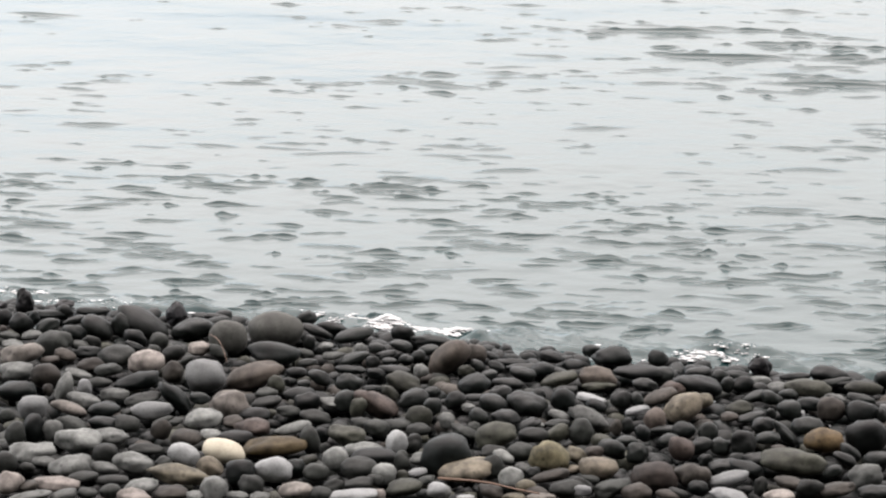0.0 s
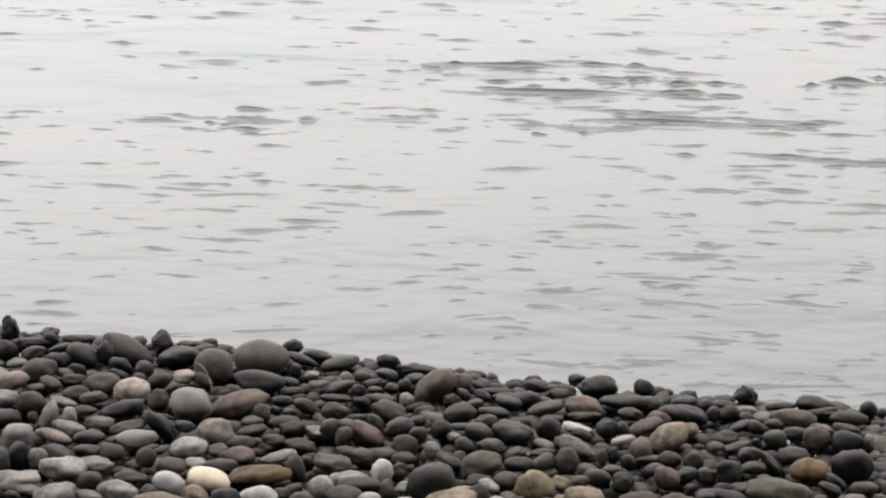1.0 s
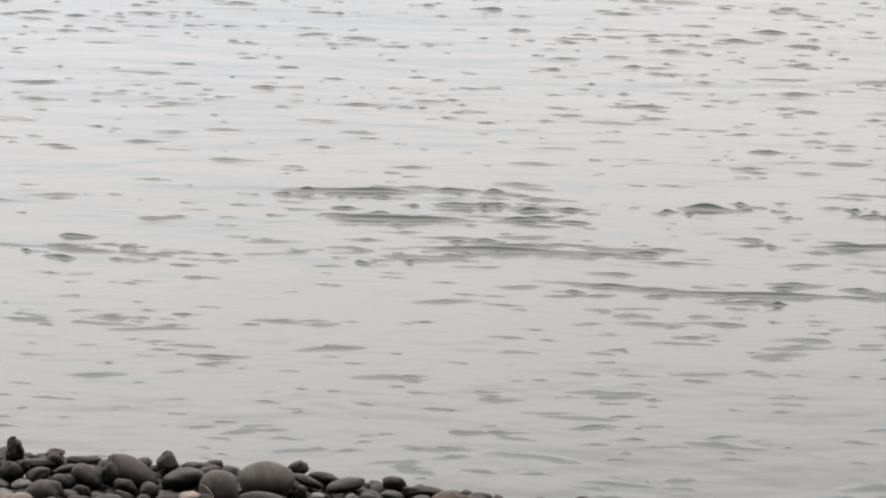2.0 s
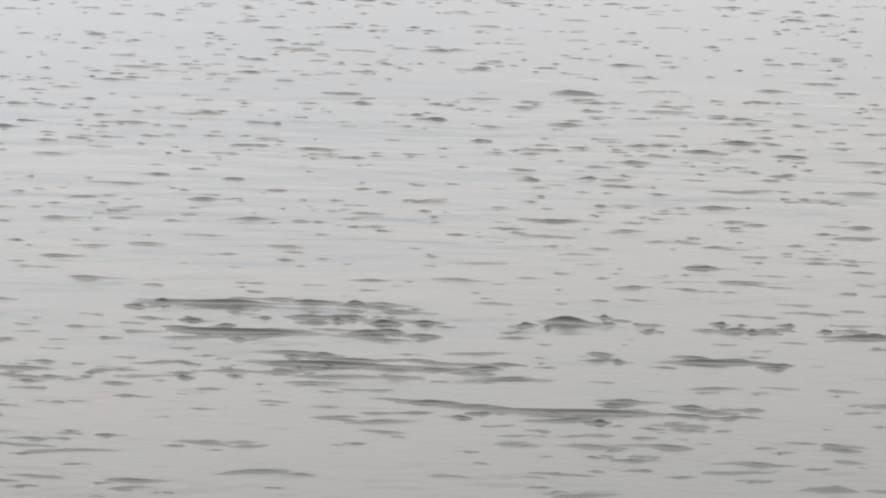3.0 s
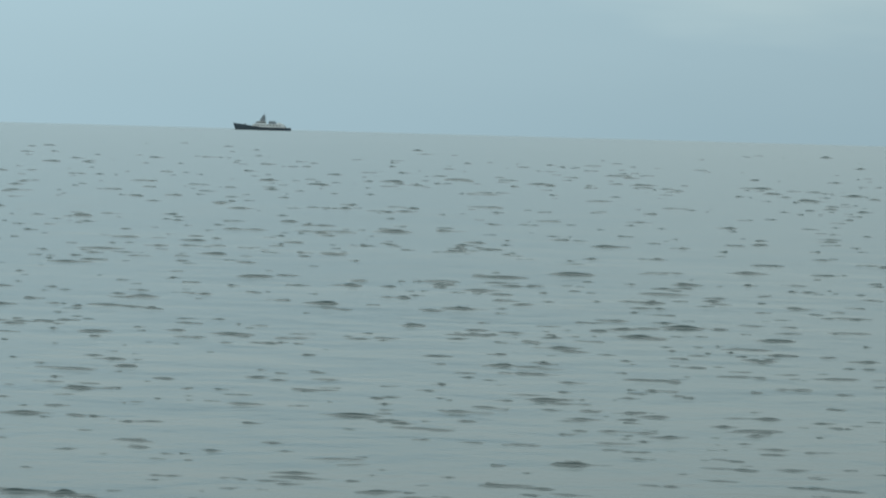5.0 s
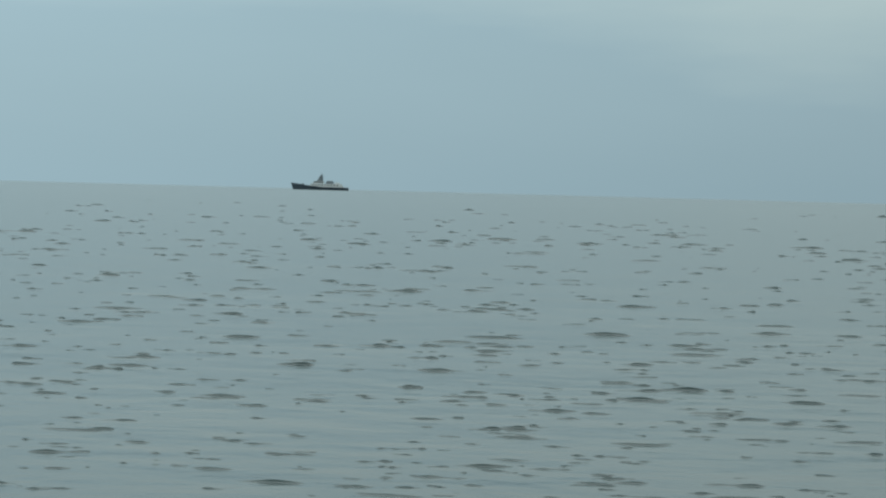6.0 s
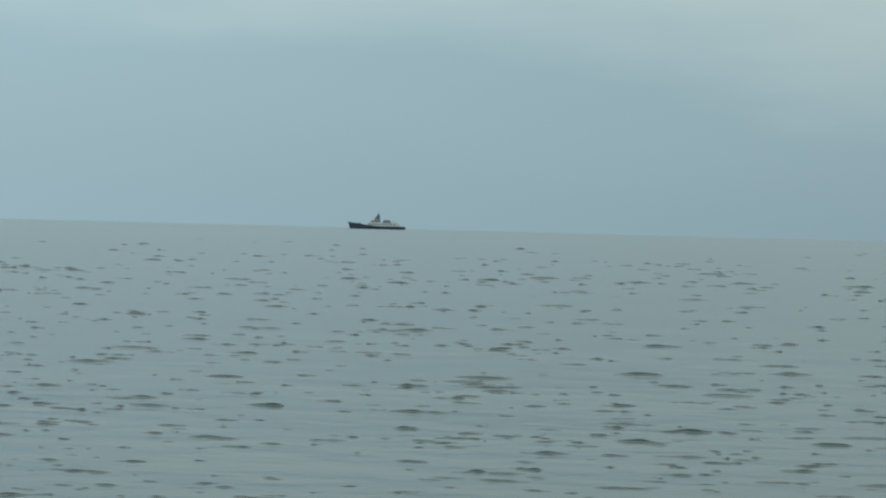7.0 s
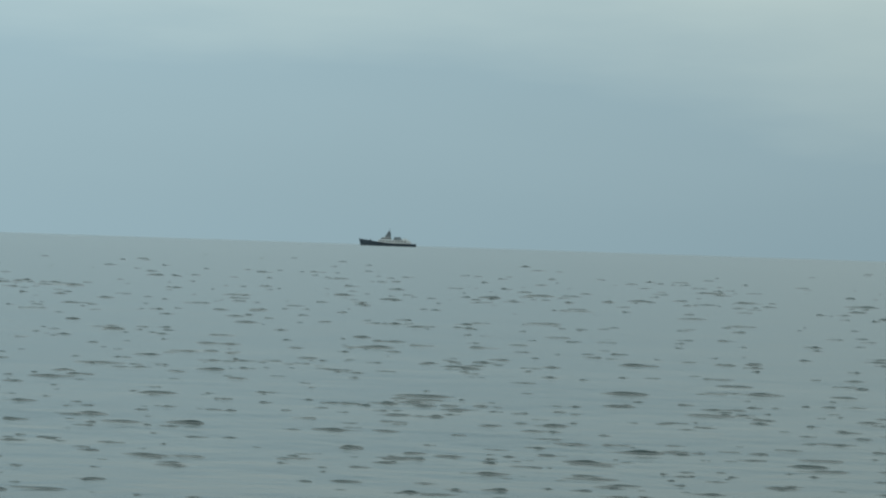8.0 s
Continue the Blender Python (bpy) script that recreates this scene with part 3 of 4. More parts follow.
stone(wet_grey, -0.077, 5.569, 0.201, 0.064, 0.051, 0.053, 0, 13)
stone(russet, 0.004, 5.551, 0.201, 0.122, 0.089, 0.051, 30, 13)
stone(olive, 0.037, 5.676, 0.189, 0.054, 0.043, 0.032, 50, 5)
stone(wet_grey, 0.096, 5.625, 0.193, 0.074, 0.059, 0.042, -20, 7)
stone(olive, -0.047, 5.504, 0.204, 0.040, 0.036, 0.053, 20, 12)
stone(olive, 0.110, 5.415, 0.209, 0.063, 0.050, 0.061, -10, -12)
stone(wet_grey, 0.146, 5.544, 0.197, 0.044, 0.039, 0.044, 0, -5)
stone(wet_grey, 0.149, 5.702, 0.185, 0.045, 0.036, 0.029, 0, 5)
stone(basalt, -0.305, 5.425, 0.207, 0.071, 0.057, 0.038, -5, -8)
stone(brown, -0.354, 5.365, 0.208, 0.056, 0.045, 0.029, 0, 14)
stone(russet, -0.298, 5.303, 0.215, 0.084, 0.067, 0.045, 0, 0)
stone(basalt, -0.337, 5.221, 0.216, 0.082, 0.057, 0.032, 0, -5)
stone(grey, -0.222, 5.482, 0.200, 0.058, 0.046, 0.026, 0, -10)
stone(pale_grey, -0.202, 5.331, 0.207, 0.087, 0.045, 0.025, -18, -6)
stone(grey, -0.149, 5.420, 0.204, 0.074, 0.055, 0.031, 8, -2)
stone(ochre, -0.242, 5.142, 0.221, 0.138, 0.074, 0.042, -6, 5)
stone(grey, -0.157, 5.181, 0.225, 0.046, 0.042, 0.065, -12, -9)
stone(basalt, -0.130, 5.261, 0.213, 0.039, 0.031, 0.037, 0, -4)
stone(olive, -0.072, 5.262, 0.213, 0.086, 0.069, 0.041, 5, 4)
stone(grey, -0.035, 5.399, 0.200, 0.054, 0.036, 0.021, 0, -14)
stone(grey, 0.005, 5.331, 0.209, 0.067, 0.054, 0.041, 20, -3)
stone(grey, 0.057, 5.379, 0.202, 0.062, 0.050, 0.028, 0, -13)
stone(grey, 0.106, 5.342, 0.203, 0.062, 0.049, 0.028, 0, 0)
stone(pale_grey, -0.028, 5.151, 0.216, 0.084, 0.056, 0.032, -5, -9)
stone(basalt, 0.002, 5.076, 0.221, 0.107, 0.069, 0.039, 0, -3)
stone(white, 0.053, 5.182, 0.221, 0.049, 0.044, 0.059, 0, 11)
stone(grey, 0.091, 5.199, 0.215, 0.049, 0.039, 0.044, 0, 11)
stone(pale_grey, -0.092, 5.044, 0.228, 0.056, 0.045, 0.054, 0, -3)
stone(olive, -0.158, 5.054, 0.219, 0.045, 0.036, 0.022, -15, -5)
stone(grey, -0.037, 4.969, 0.230, 0.079, 0.063, 0.051, 0, 4)
stone(white, -0.232, 4.938, 0.236, 0.081, 0.065, 0.056, -8, -11)
stone(basalt, -0.185, 4.962, 0.231, 0.045, 0.040, 0.045, 0, 0)
stone(basalt, -0.308, 4.908, 0.238, 0.065, 0.052, 0.058, 0, -8)
stone(grey, -0.137, 4.938, 0.230, 0.057, 0.046, 0.041, 5, -1)
stone(grey, -0.278, 4.832, 0.238, 0.056, 0.045, 0.043, 20, -8)
stone(warm_pale, -0.175, 4.805, 0.235, 0.074, 0.059, 0.034, -8, -11)
stone(pale_grey, 0.022, 4.934, 0.231, 0.050, 0.045, 0.050, 25, -13)
stone(grey, 0.065, 5.040, 0.223, 0.037, 0.034, 0.044, 0, -13)
stone(pale_grey, 0.110, 5.082, 0.216, 0.051, 0.041, 0.028, 0, -13)
stone(white, 0.101, 4.982, 0.219, 0.045, 0.036, 0.020, -5, 9)
stone(basalt, 0.169, 5.059, 0.235, 0.120, 0.096, 0.093, 0, -9)
stone(grey, -0.036, 4.879, 0.227, 0.067, 0.041, 0.023, -8, 5)
stone(grey, -0.093, 4.839, 0.232, 0.049, 0.039, 0.032, -30, 7)
stone(grey, -0.117, 4.779, 0.235, 0.051, 0.041, 0.032, 0, -10)
stone(olive, 0.067, 4.843, 0.231, 0.080, 0.062, 0.034, -10, 5)
stone(grey, 0.120, 4.922, 0.222, 0.039, 0.031, 0.019, -20, -13)
stone(white, 0.142, 4.831, 0.231, 0.049, 0.039, 0.035, 0, 3)
stone(white, -0.047, 4.774, 0.234, 0.106, 0.053, 0.029, -3, 1)
stone(warm_pale, 0.010, 4.788, 0.232, 0.030, 0.024, 0.028, 0, 4)
stone(pale_grey, -0.305, 4.761, 0.235, 0.050, 0.036, 0.020, 0, -7)
stone(pale_grey, -0.255, 4.763, 0.234, 0.043, 0.032, 0.018, 0, -4)
stone(grey, 0.003, 4.906, 0.226, 0.039, 0.031, 0.025, 15, -13)
stone(basalt, -0.207, 4.815, 0.231, 0.025, 0.020, 0.020, 0, -11)
stone(olive, 0.064, 4.949, 0.222, 0.031, 0.025, 0.023, 0, 12)
stone(basalt, 0.494, 6.130, 0.160, 0.067, 0.051, 0.030, 10, 2)
stone(basalt, 0.618, 6.205, 0.156, 0.049, 0.039, 0.035, 0, -5)
stone(basalt, 0.657, 6.131, 0.164, 0.103, 0.082, 0.051, 3, 10)
stone(basalt, 0.799, 6.121, 0.161, 0.058, 0.046, 0.045, 20, -1)
stone(basalt, 0.326, 6.129, 0.159, 0.038, 0.031, 0.020, 20, 6)
stone(wet_grey, 0.281, 6.011, 0.168, 0.044, 0.035, 0.028, 30, -8)
stone(wet_grey, 0.332, 5.998, 0.168, 0.047, 0.038, 0.027, 20, 1)
stone(basalt, 0.379, 6.070, 0.161, 0.095, 0.033, 0.019, 0, -8)
stone(wet_grey, 0.423, 6.009, 0.164, 0.110, 0.035, 0.020, 0, -7)
stone(olive, 0.247, 5.940, 0.173, 0.040, 0.032, 0.031, 0, 0)
stone(wet_grey, 0.307, 5.892, 0.174, 0.049, 0.039, 0.030, -8, -1)
stone(wet_grey, 0.406, 5.912, 0.174, 0.071, 0.057, 0.038, 15, 1)
stone(basalt, 0.462, 5.960, 0.172, 0.062, 0.050, 0.040, 0, -13)
stone(wet_grey, 0.499, 5.979, 0.165, 0.063, 0.035, 0.020, 10, -7)
stone(olive, 0.498, 5.861, 0.175, 0.095, 0.064, 0.037, -12, -1)
stone(wet_grey, 0.358, 5.828, 0.175, 0.086, 0.044, 0.025, 5, 0)
stone(basalt, 0.264, 5.784, 0.185, 0.085, 0.068, 0.046, -10, -7)
stone(dull_brown, 0.602, 5.882, 0.178, 0.102, 0.081, 0.056, 10, 6)
stone(olive, 0.603, 5.824, 0.171, 0.092, 0.034, 0.020, 0, 14)
stone(basalt, 0.732, 5.954, 0.170, 0.144, 0.075, 0.043, 0, -1)
stone(wet_grey, 0.787, 5.951, 0.168, 0.066, 0.052, 0.039, 0, 12)
stone(wet_grey, 0.731, 5.836, 0.172, 0.061, 0.049, 0.032, 5, -8)
stone(wet_grey, 0.210, 5.606, 0.194, 0.053, 0.042, 0.044, 0, 1)
stone(wet_grey, 0.330, 5.693, 0.188, 0.060, 0.048, 0.044, 0, -8)
stone(wet_grey, 0.275, 5.674, 0.182, 0.089, 0.031, 0.018, -5, -13)
stone(wet_grey, 0.308, 5.587, 0.194, 0.079, 0.063, 0.045, 15, -13)
stone(pale_grey, 0.241, 5.565, 0.189, 0.032, 0.026, 0.021, 0, -6)
stone(wet_grey, 0.263, 5.464, 0.198, 0.046, 0.037, 0.037, 25, -6)
stone(wet_grey, 0.331, 5.462, 0.197, 0.069, 0.055, 0.035, 10, -7)
stone(wet_grey, 0.392, 5.587, 0.195, 0.094, 0.075, 0.053, 10, 2)
stone(wet_grey, 0.427, 5.667, 0.188, 0.039, 0.035, 0.046, 20, -8)
stone(basalt, 0.491, 5.619, 0.194, 0.059, 0.053, 0.060, 0, 10)
stone(wet_grey, 0.507, 5.778, 0.174, 0.061, 0.034, 0.020, -5, -7)
stone(pale_grey, 0.471, 5.503, 0.190, 0.067, 0.042, 0.024, 22, -1)
stone(white, 0.568, 5.679, 0.180, 0.084, 0.043, 0.025, 15, 13)
stone(basalt, 0.575, 5.611, 0.185, 0.053, 0.043, 0.031, 10, -6)
stone(wet_grey, 0.648, 5.669, 0.186, 0.054, 0.043, 0.048, 0, -10)
stone(wet_grey, 0.687, 5.670, 0.183, 0.036, 0.032, 0.039, 0, -4)
stone(brown, 0.753, 5.718, 0.178, 0.096, 0.058, 0.033, -25, -13)
stone(white, 0.678, 5.574, 0.184, 0.065, 0.040, 0.023, -8, 14)
stone(dull_brown, 0.713, 5.460, 0.199, 0.055, 0.049, 0.058, 0, -4)
stone(pale_grey, 0.179, 5.415, 0.202, 0.040, 0.036, 0.040, 0, 4)
stone(pale_grey, 0.542, 5.489, 0.194, 0.095, 0.069, 0.040, 20, -11)
stone(grey, 0.513, 5.324, 0.208, 0.059, 0.053, 0.060, 30, 4)
stone(brown, 0.605, 5.392, 0.199, 0.028, 0.026, 0.041, 0, -2)
stone(wet_grey, 0.638, 5.406, 0.197, 0.037, 0.033, 0.041, 0, 14)
stone(basalt, 0.668, 5.353, 0.198, 0.042, 0.034, 0.034, 40, 6)
stone(olive, 0.296, 5.267, 0.213, 0.100, 0.080, 0.055, -8, 6)
stone(grey, 0.221, 5.327, 0.203, 0.062, 0.049, 0.028, 25, 13)
stone(grey, 0.246, 5.373, 0.200, 0.031, 0.025, 0.026, 0, 11)
stone(wet_grey, 0.386, 5.412, 0.196, 0.060, 0.046, 0.026, -25, 8)
stone(grey, 0.394, 5.315, 0.202, 0.076, 0.054, 0.031, 0, 9)
stone(olive, 0.450, 5.324, 0.203, 0.067, 0.054, 0.037, -25, -13)
stone(wet_grey, 0.459, 5.438, 0.192, 0.063, 0.032, 0.018, -5, 1)
stone(pale_grey, 0.415, 5.429, 0.191, 0.023, 0.018, 0.012, 0, -2)
stone(yellow, 0.414, 5.071, 0.226, 0.083, 0.067, 0.073, 20, -12)
stone(tan, 0.479, 5.138, 0.212, 0.049, 0.039, 0.038, 30, -1)
stone(grey, 0.349, 5.151, 0.214, 0.065, 0.052, 0.042, -10, -8)
stone(grey, 0.281, 5.160, 0.210, 0.068, 0.048, 0.027, 0, 13)
stone(pale_grey, 0.307, 5.122, 0.212, 0.049, 0.039, 0.028, 25, 4)
stone(tan, 0.220, 4.986, 0.225, 0.132, 0.084, 0.047, -5, 14)
stone(grey, 0.276, 5.000, 0.226, 0.061, 0.049, 0.056, 0, -9)
stone(pale_grey, 0.315, 4.928, 0.228, 0.055, 0.044, 0.050, 0, -4)
stone(pale_grey, 0.352, 5.029, 0.215, 0.040, 0.032, 0.023, 10, -5)
stone(basalt, 0.373, 5.002, 0.216, 0.034, 0.028, 0.023, 0, 7)
stone(brown, 0.411, 4.972, 0.218, 0.082, 0.046, 0.026, -12, 1)
stone(tan, 0.470, 5.043, 0.211, 0.032, 0.026, 0.018, -15, 11)
stone(tan, 0.525, 5.026, 0.220, 0.091, 0.072, 0.047, 5, 14)
stone(olive, 0.559, 5.281, 0.201, 0.050, 0.040, 0.029, 10, 6)
stone(wet_grey, 0.618, 5.286, 0.199, 0.047, 0.038, 0.025, -5, -4)
stone(wet_grey, 0.578, 5.196, 0.209, 0.069, 0.055, 0.042, 20, 12)
stone(brown, 0.532, 5.180, 0.207, 0.047, 0.037, 0.029, 0, -1)
stone(wet_grey, 0.634, 5.163, 0.211, 0.055, 0.044, 0.047, 0, 2)
stone(russet, 0.651, 4.962, 0.225, 0.108, 0.086, 0.060, 0, -8)
stone(grey, 0.476, 4.885, 0.224, 0.060, 0.048, 0.035, 25, 6)
stone(grey, 0.541, 4.880, 0.223, 0.080, 0.058, 0.032, -15, 11)
stone(grey, 0.443, 4.874, 0.225, 0.083, 0.062, 0.035, -5, 7)
stone(white, 0.467, 4.868, 0.223, 0.057, 0.045, 0.029, 10, 11)
stone(tan, 0.347, 4.862, 0.228, 0.046, 0.037, 0.039, 0, -6)
stone(brown, 0.370, 4.846, 0.224, 0.059, 0.045, 0.025, 10, -4)
stone(brown, 0.266, 4.839, 0.227, 0.056, 0.045, 0.028, 15, -2)
stone(pale_grey, 0.157, 4.830, 0.229, 0.033, 0.027, 0.028, 0, 1)
stone(tan, 0.316, 4.810, 0.224, 0.051, 0.031, 0.017, 0, -12)
stone(warm_pale, 0.374, 4.812, 0.223, 0.064, 0.029, 0.016, 0, 13)
stone(brown, 0.596, 4.850, 0.225, 0.064, 0.052, 0.037, -5, -6)
stone(white, 0.207, 4.801, 0.225, 0.038, 0.022, 0.012, 0, 6)
stone(grey, 0.503, 4.967, 0.214, 0.047, 0.027, 0.015, 10, 7)
stone(black, 1.077, 6.051, 0.167, 0.060, 0.054, 0.064, 0, -8)
stone(basalt, 1.260, 5.987, 0.163, 0.104, 0.081, 0.047, 5, -13)
stone(basalt, 1.170, 5.989, 0.156, 0.082, 0.033, 0.019, -5, -2)
stone(wet_grey, 0.893, 5.983, 0.163, 0.069, 0.055, 0.032, 0, 14)
stone(basalt, 1.004, 5.985, 0.159, 0.079, 0.040, 0.023, 5, 5)
stone(wet_grey, 0.950, 5.945, 0.166, 0.044, 0.035, 0.038, 0, -10)
stone(basalt, 0.872, 5.819, 0.177, 0.125, 0.088, 0.051, 12, 10)
stone(wet_grey, 0.957, 5.856, 0.171, 0.037, 0.033, 0.041, 30, -6)
stone(basalt, 1.000, 5.859, 0.171, 0.062, 0.049, 0.042, 0, 7)
stone(pale_grey, 1.057, 5.925, 0.162, 0.065, 0.045, 0.026, 5, 13)
stone(wet_grey, 1.042, 5.853, 0.165, 0.046, 0.037, 0.023, 0, -13)
stone(pale_grey, 1.091, 5.848, 0.166, 0.055, 0.044, 0.027, -10, 13)
stone(olive, 1.173, 5.831, 0.171, 0.110, 0.079, 0.045, 3, -9)
stone(tan, 0.797, 5.579, 0.193, 0.103, 0.082, 0.063, -30, 8)
stone(tan, 0.857, 5.685, 0.180, 0.075, 0.060, 0.036, -15, 6)
stone(russet, 0.797, 5.785, 0.177, 0.064, 0.051, 0.042, -20, 0)
stone(wet_grey, 1.014, 5.753, 0.171, 0.070, 0.044, 0.025, -25, 4)
stone(wet_grey, 1.055, 5.729, 0.175, 0.054, 0.043, 0.035, 20, 1)
stone(wet_grey, 1.111, 5.785, 0.169, 0.049, 0.039, 0.026, 0, 9)
stone(wet_grey, 1.263, 5.934, 0.158, 0.094, 0.035, 0.020, -10, -2)
stone(basalt, 1.307, 5.921, 0.158, 0.078, 0.035, 0.020, 0, -2)
stone(olive, 1.333, 5.860, 0.165, 0.096, 0.059, 0.034, 0, -8)
stone(basalt, 1.403, 5.951, 0.163, 0.053, 0.043, 0.047, 0, 11)
stone(pale_grey, 1.234, 5.752, 0.169, 0.055, 0.044, 0.025, 15, -14)
stone(wet_grey, 1.304, 5.756, 0.167, 0.076, 0.039, 0.022, 10, -8)
stone(basalt, 1.153, 5.681, 0.176, 0.069, 0.055, 0.035, 0, -9)
stone(brown, 1.189, 5.601, 0.187, 0.074, 0.059, 0.062, 0, -14)
stone(basalt, 1.268, 5.588, 0.185, 0.086, 0.068, 0.055, 0, 5)
stone(olive, 0.955, 5.622, 0.181, 0.068, 0.055, 0.035, 0, 14)
stone(wet_grey, 1.082, 5.597, 0.185, 0.062, 0.050, 0.050, 0, -6)
stone(white, 1.106, 5.590, 0.177, 0.027, 0.021, 0.021, 0, -11)
stone(wet_grey, 1.029, 5.571, 0.182, 0.025, 0.022, 0.032, 0, -2)
stone(brown, 0.914, 5.542, 0.182, 0.044, 0.035, 0.022, 0, 11)
stone(wet_grey, 0.973, 5.547, 0.181, 0.073, 0.040, 0.023, -15, 10)
stone(wet_grey, 0.986, 5.447, 0.190, 0.058, 0.046, 0.038, -15, 11)
stone(wet_grey, 1.102, 5.450, 0.190, 0.078, 0.062, 0.041, 0, -2)
stone(wet_grey, 1.033, 5.387, 0.190, 0.085, 0.050, 0.029, 45, 14)
stone(ochre, 1.113, 5.305, 0.202, 0.087, 0.070, 0.058, 0, -7)
stone(basalt, 1.229, 5.334, 0.205, 0.107, 0.086, 0.081, 0, 3)
stone(wet_grey, 0.735, 5.405, 0.190, 0.086, 0.034, 0.019, -8, -13)
stone(basalt, 0.775, 5.379, 0.197, 0.057, 0.045, 0.039, 0, 14)
stone(wet_grey, 0.834, 5.362, 0.199, 0.054, 0.043, 0.046, 20, -8)
stone(wet_grey, 0.903, 5.241, 0.210, 0.064, 0.057, 0.068, 0, -9)
stone(wet_grey, 0.981, 5.348, 0.192, 0.065, 0.048, 0.027, -8, 7)
stone(brown, 0.997, 5.271, 0.192, 0.036, 0.025, 0.014, 0, 5)
stone(russet, 0.745, 5.202, 0.210, 0.063, 0.051, 0.052, 30, -4)
stone(wet_grey, 0.799, 5.245, 0.203, 0.056, 0.044, 0.038, -20, 12)
stone(wet_grey, 0.849, 5.251, 0.202, 0.053, 0.042, 0.037, 20, 14)
stone(wet_grey, 0.729, 5.297, 0.198, 0.056, 0.045, 0.029, 0, 3)
stone(wet_grey, 1.317, 5.570, 0.181, 0.032, 0.029, 0.039, 0, 10)
stone(white, 1.344, 5.666, 0.171, 0.024, 0.022, 0.024, 0, 11)
stone(olive, 1.007, 5.111, 0.212, 0.155, 0.100, 0.056, 5, 1)
stone(wet_grey, 0.922, 5.140, 0.205, 0.063, 0.050, 0.032, 0, 2)
stone(wet_grey, 1.168, 5.238, 0.196, 0.058, 0.047, 0.028, 35, 0)
stone(wet_grey, 1.226, 5.182, 0.199, 0.072, 0.055, 0.031, -5, -14)
stone(wet_grey, 1.144, 5.176, 0.198, 0.060, 0.044, 0.025, 25, -12)
stone(wet_grey, 1.091, 5.058, 0.207, 0.043, 0.034, 0.030, -20, -13)
stone(pale_grey, 1.159, 5.009, 0.215, 0.077, 0.062, 0.055, -10, 8)
stone(wet_grey, 0.832, 5.090, 0.207, 0.062, 0.048, 0.027, -15, 5)
stone(basalt, 0.883, 5.069, 0.209, 0.083, 0.060, 0.034, 10, -11)
stone(wet_grey, 0.794, 5.131, 0.206, 0.035, 0.028, 0.030, -30, 1)
stone(brown, 0.742, 4.979, 0.221, 0.079, 0.063, 0.054, -15, 3)
stone(white, 0.829, 4.980, 0.214, 0.098, 0.055, 0.031, -12, 13)
stone(grey, 0.893, 4.921, 0.219, 0.029, 0.026, 0.043, 10, -6)
stone(brown, 0.971, 4.954, 0.213, 0.079, 0.051, 0.028, 10, 5)
stone(grey, 1.008, 4.920, 0.217, 0.060, 0.048, 0.041, 0, 10)
stone(brown, 1.070, 4.917, 0.214, 0.079, 0.054, 0.031, -15, -10)
stone(grey, 0.695, 4.868, 0.218, 0.044, 0.035, 0.021, 15, -13)
stone(basalt, 0.745, 4.897, 0.220, 0.044, 0.035, 0.037, 0, -3)
stone(white, 0.804, 4.856, 0.219, 0.083, 0.045, 0.025, 5, -12)
stone(warm_pale, 0.929, 4.862, 0.217, 0.067, 0.046, 0.025, 0, 10)
stone(wet_grey, 1.159, 4.902, 0.214, 0.078, 0.054, 0.030, 0, 14)
stone(brown, 0.668, 4.854, 0.219, 0.052, 0.035, 0.020, 10, 2)
stone(basalt, 0.876, 5.155, 0.203, 0.041, 0.033, 0.027, 0, 14)


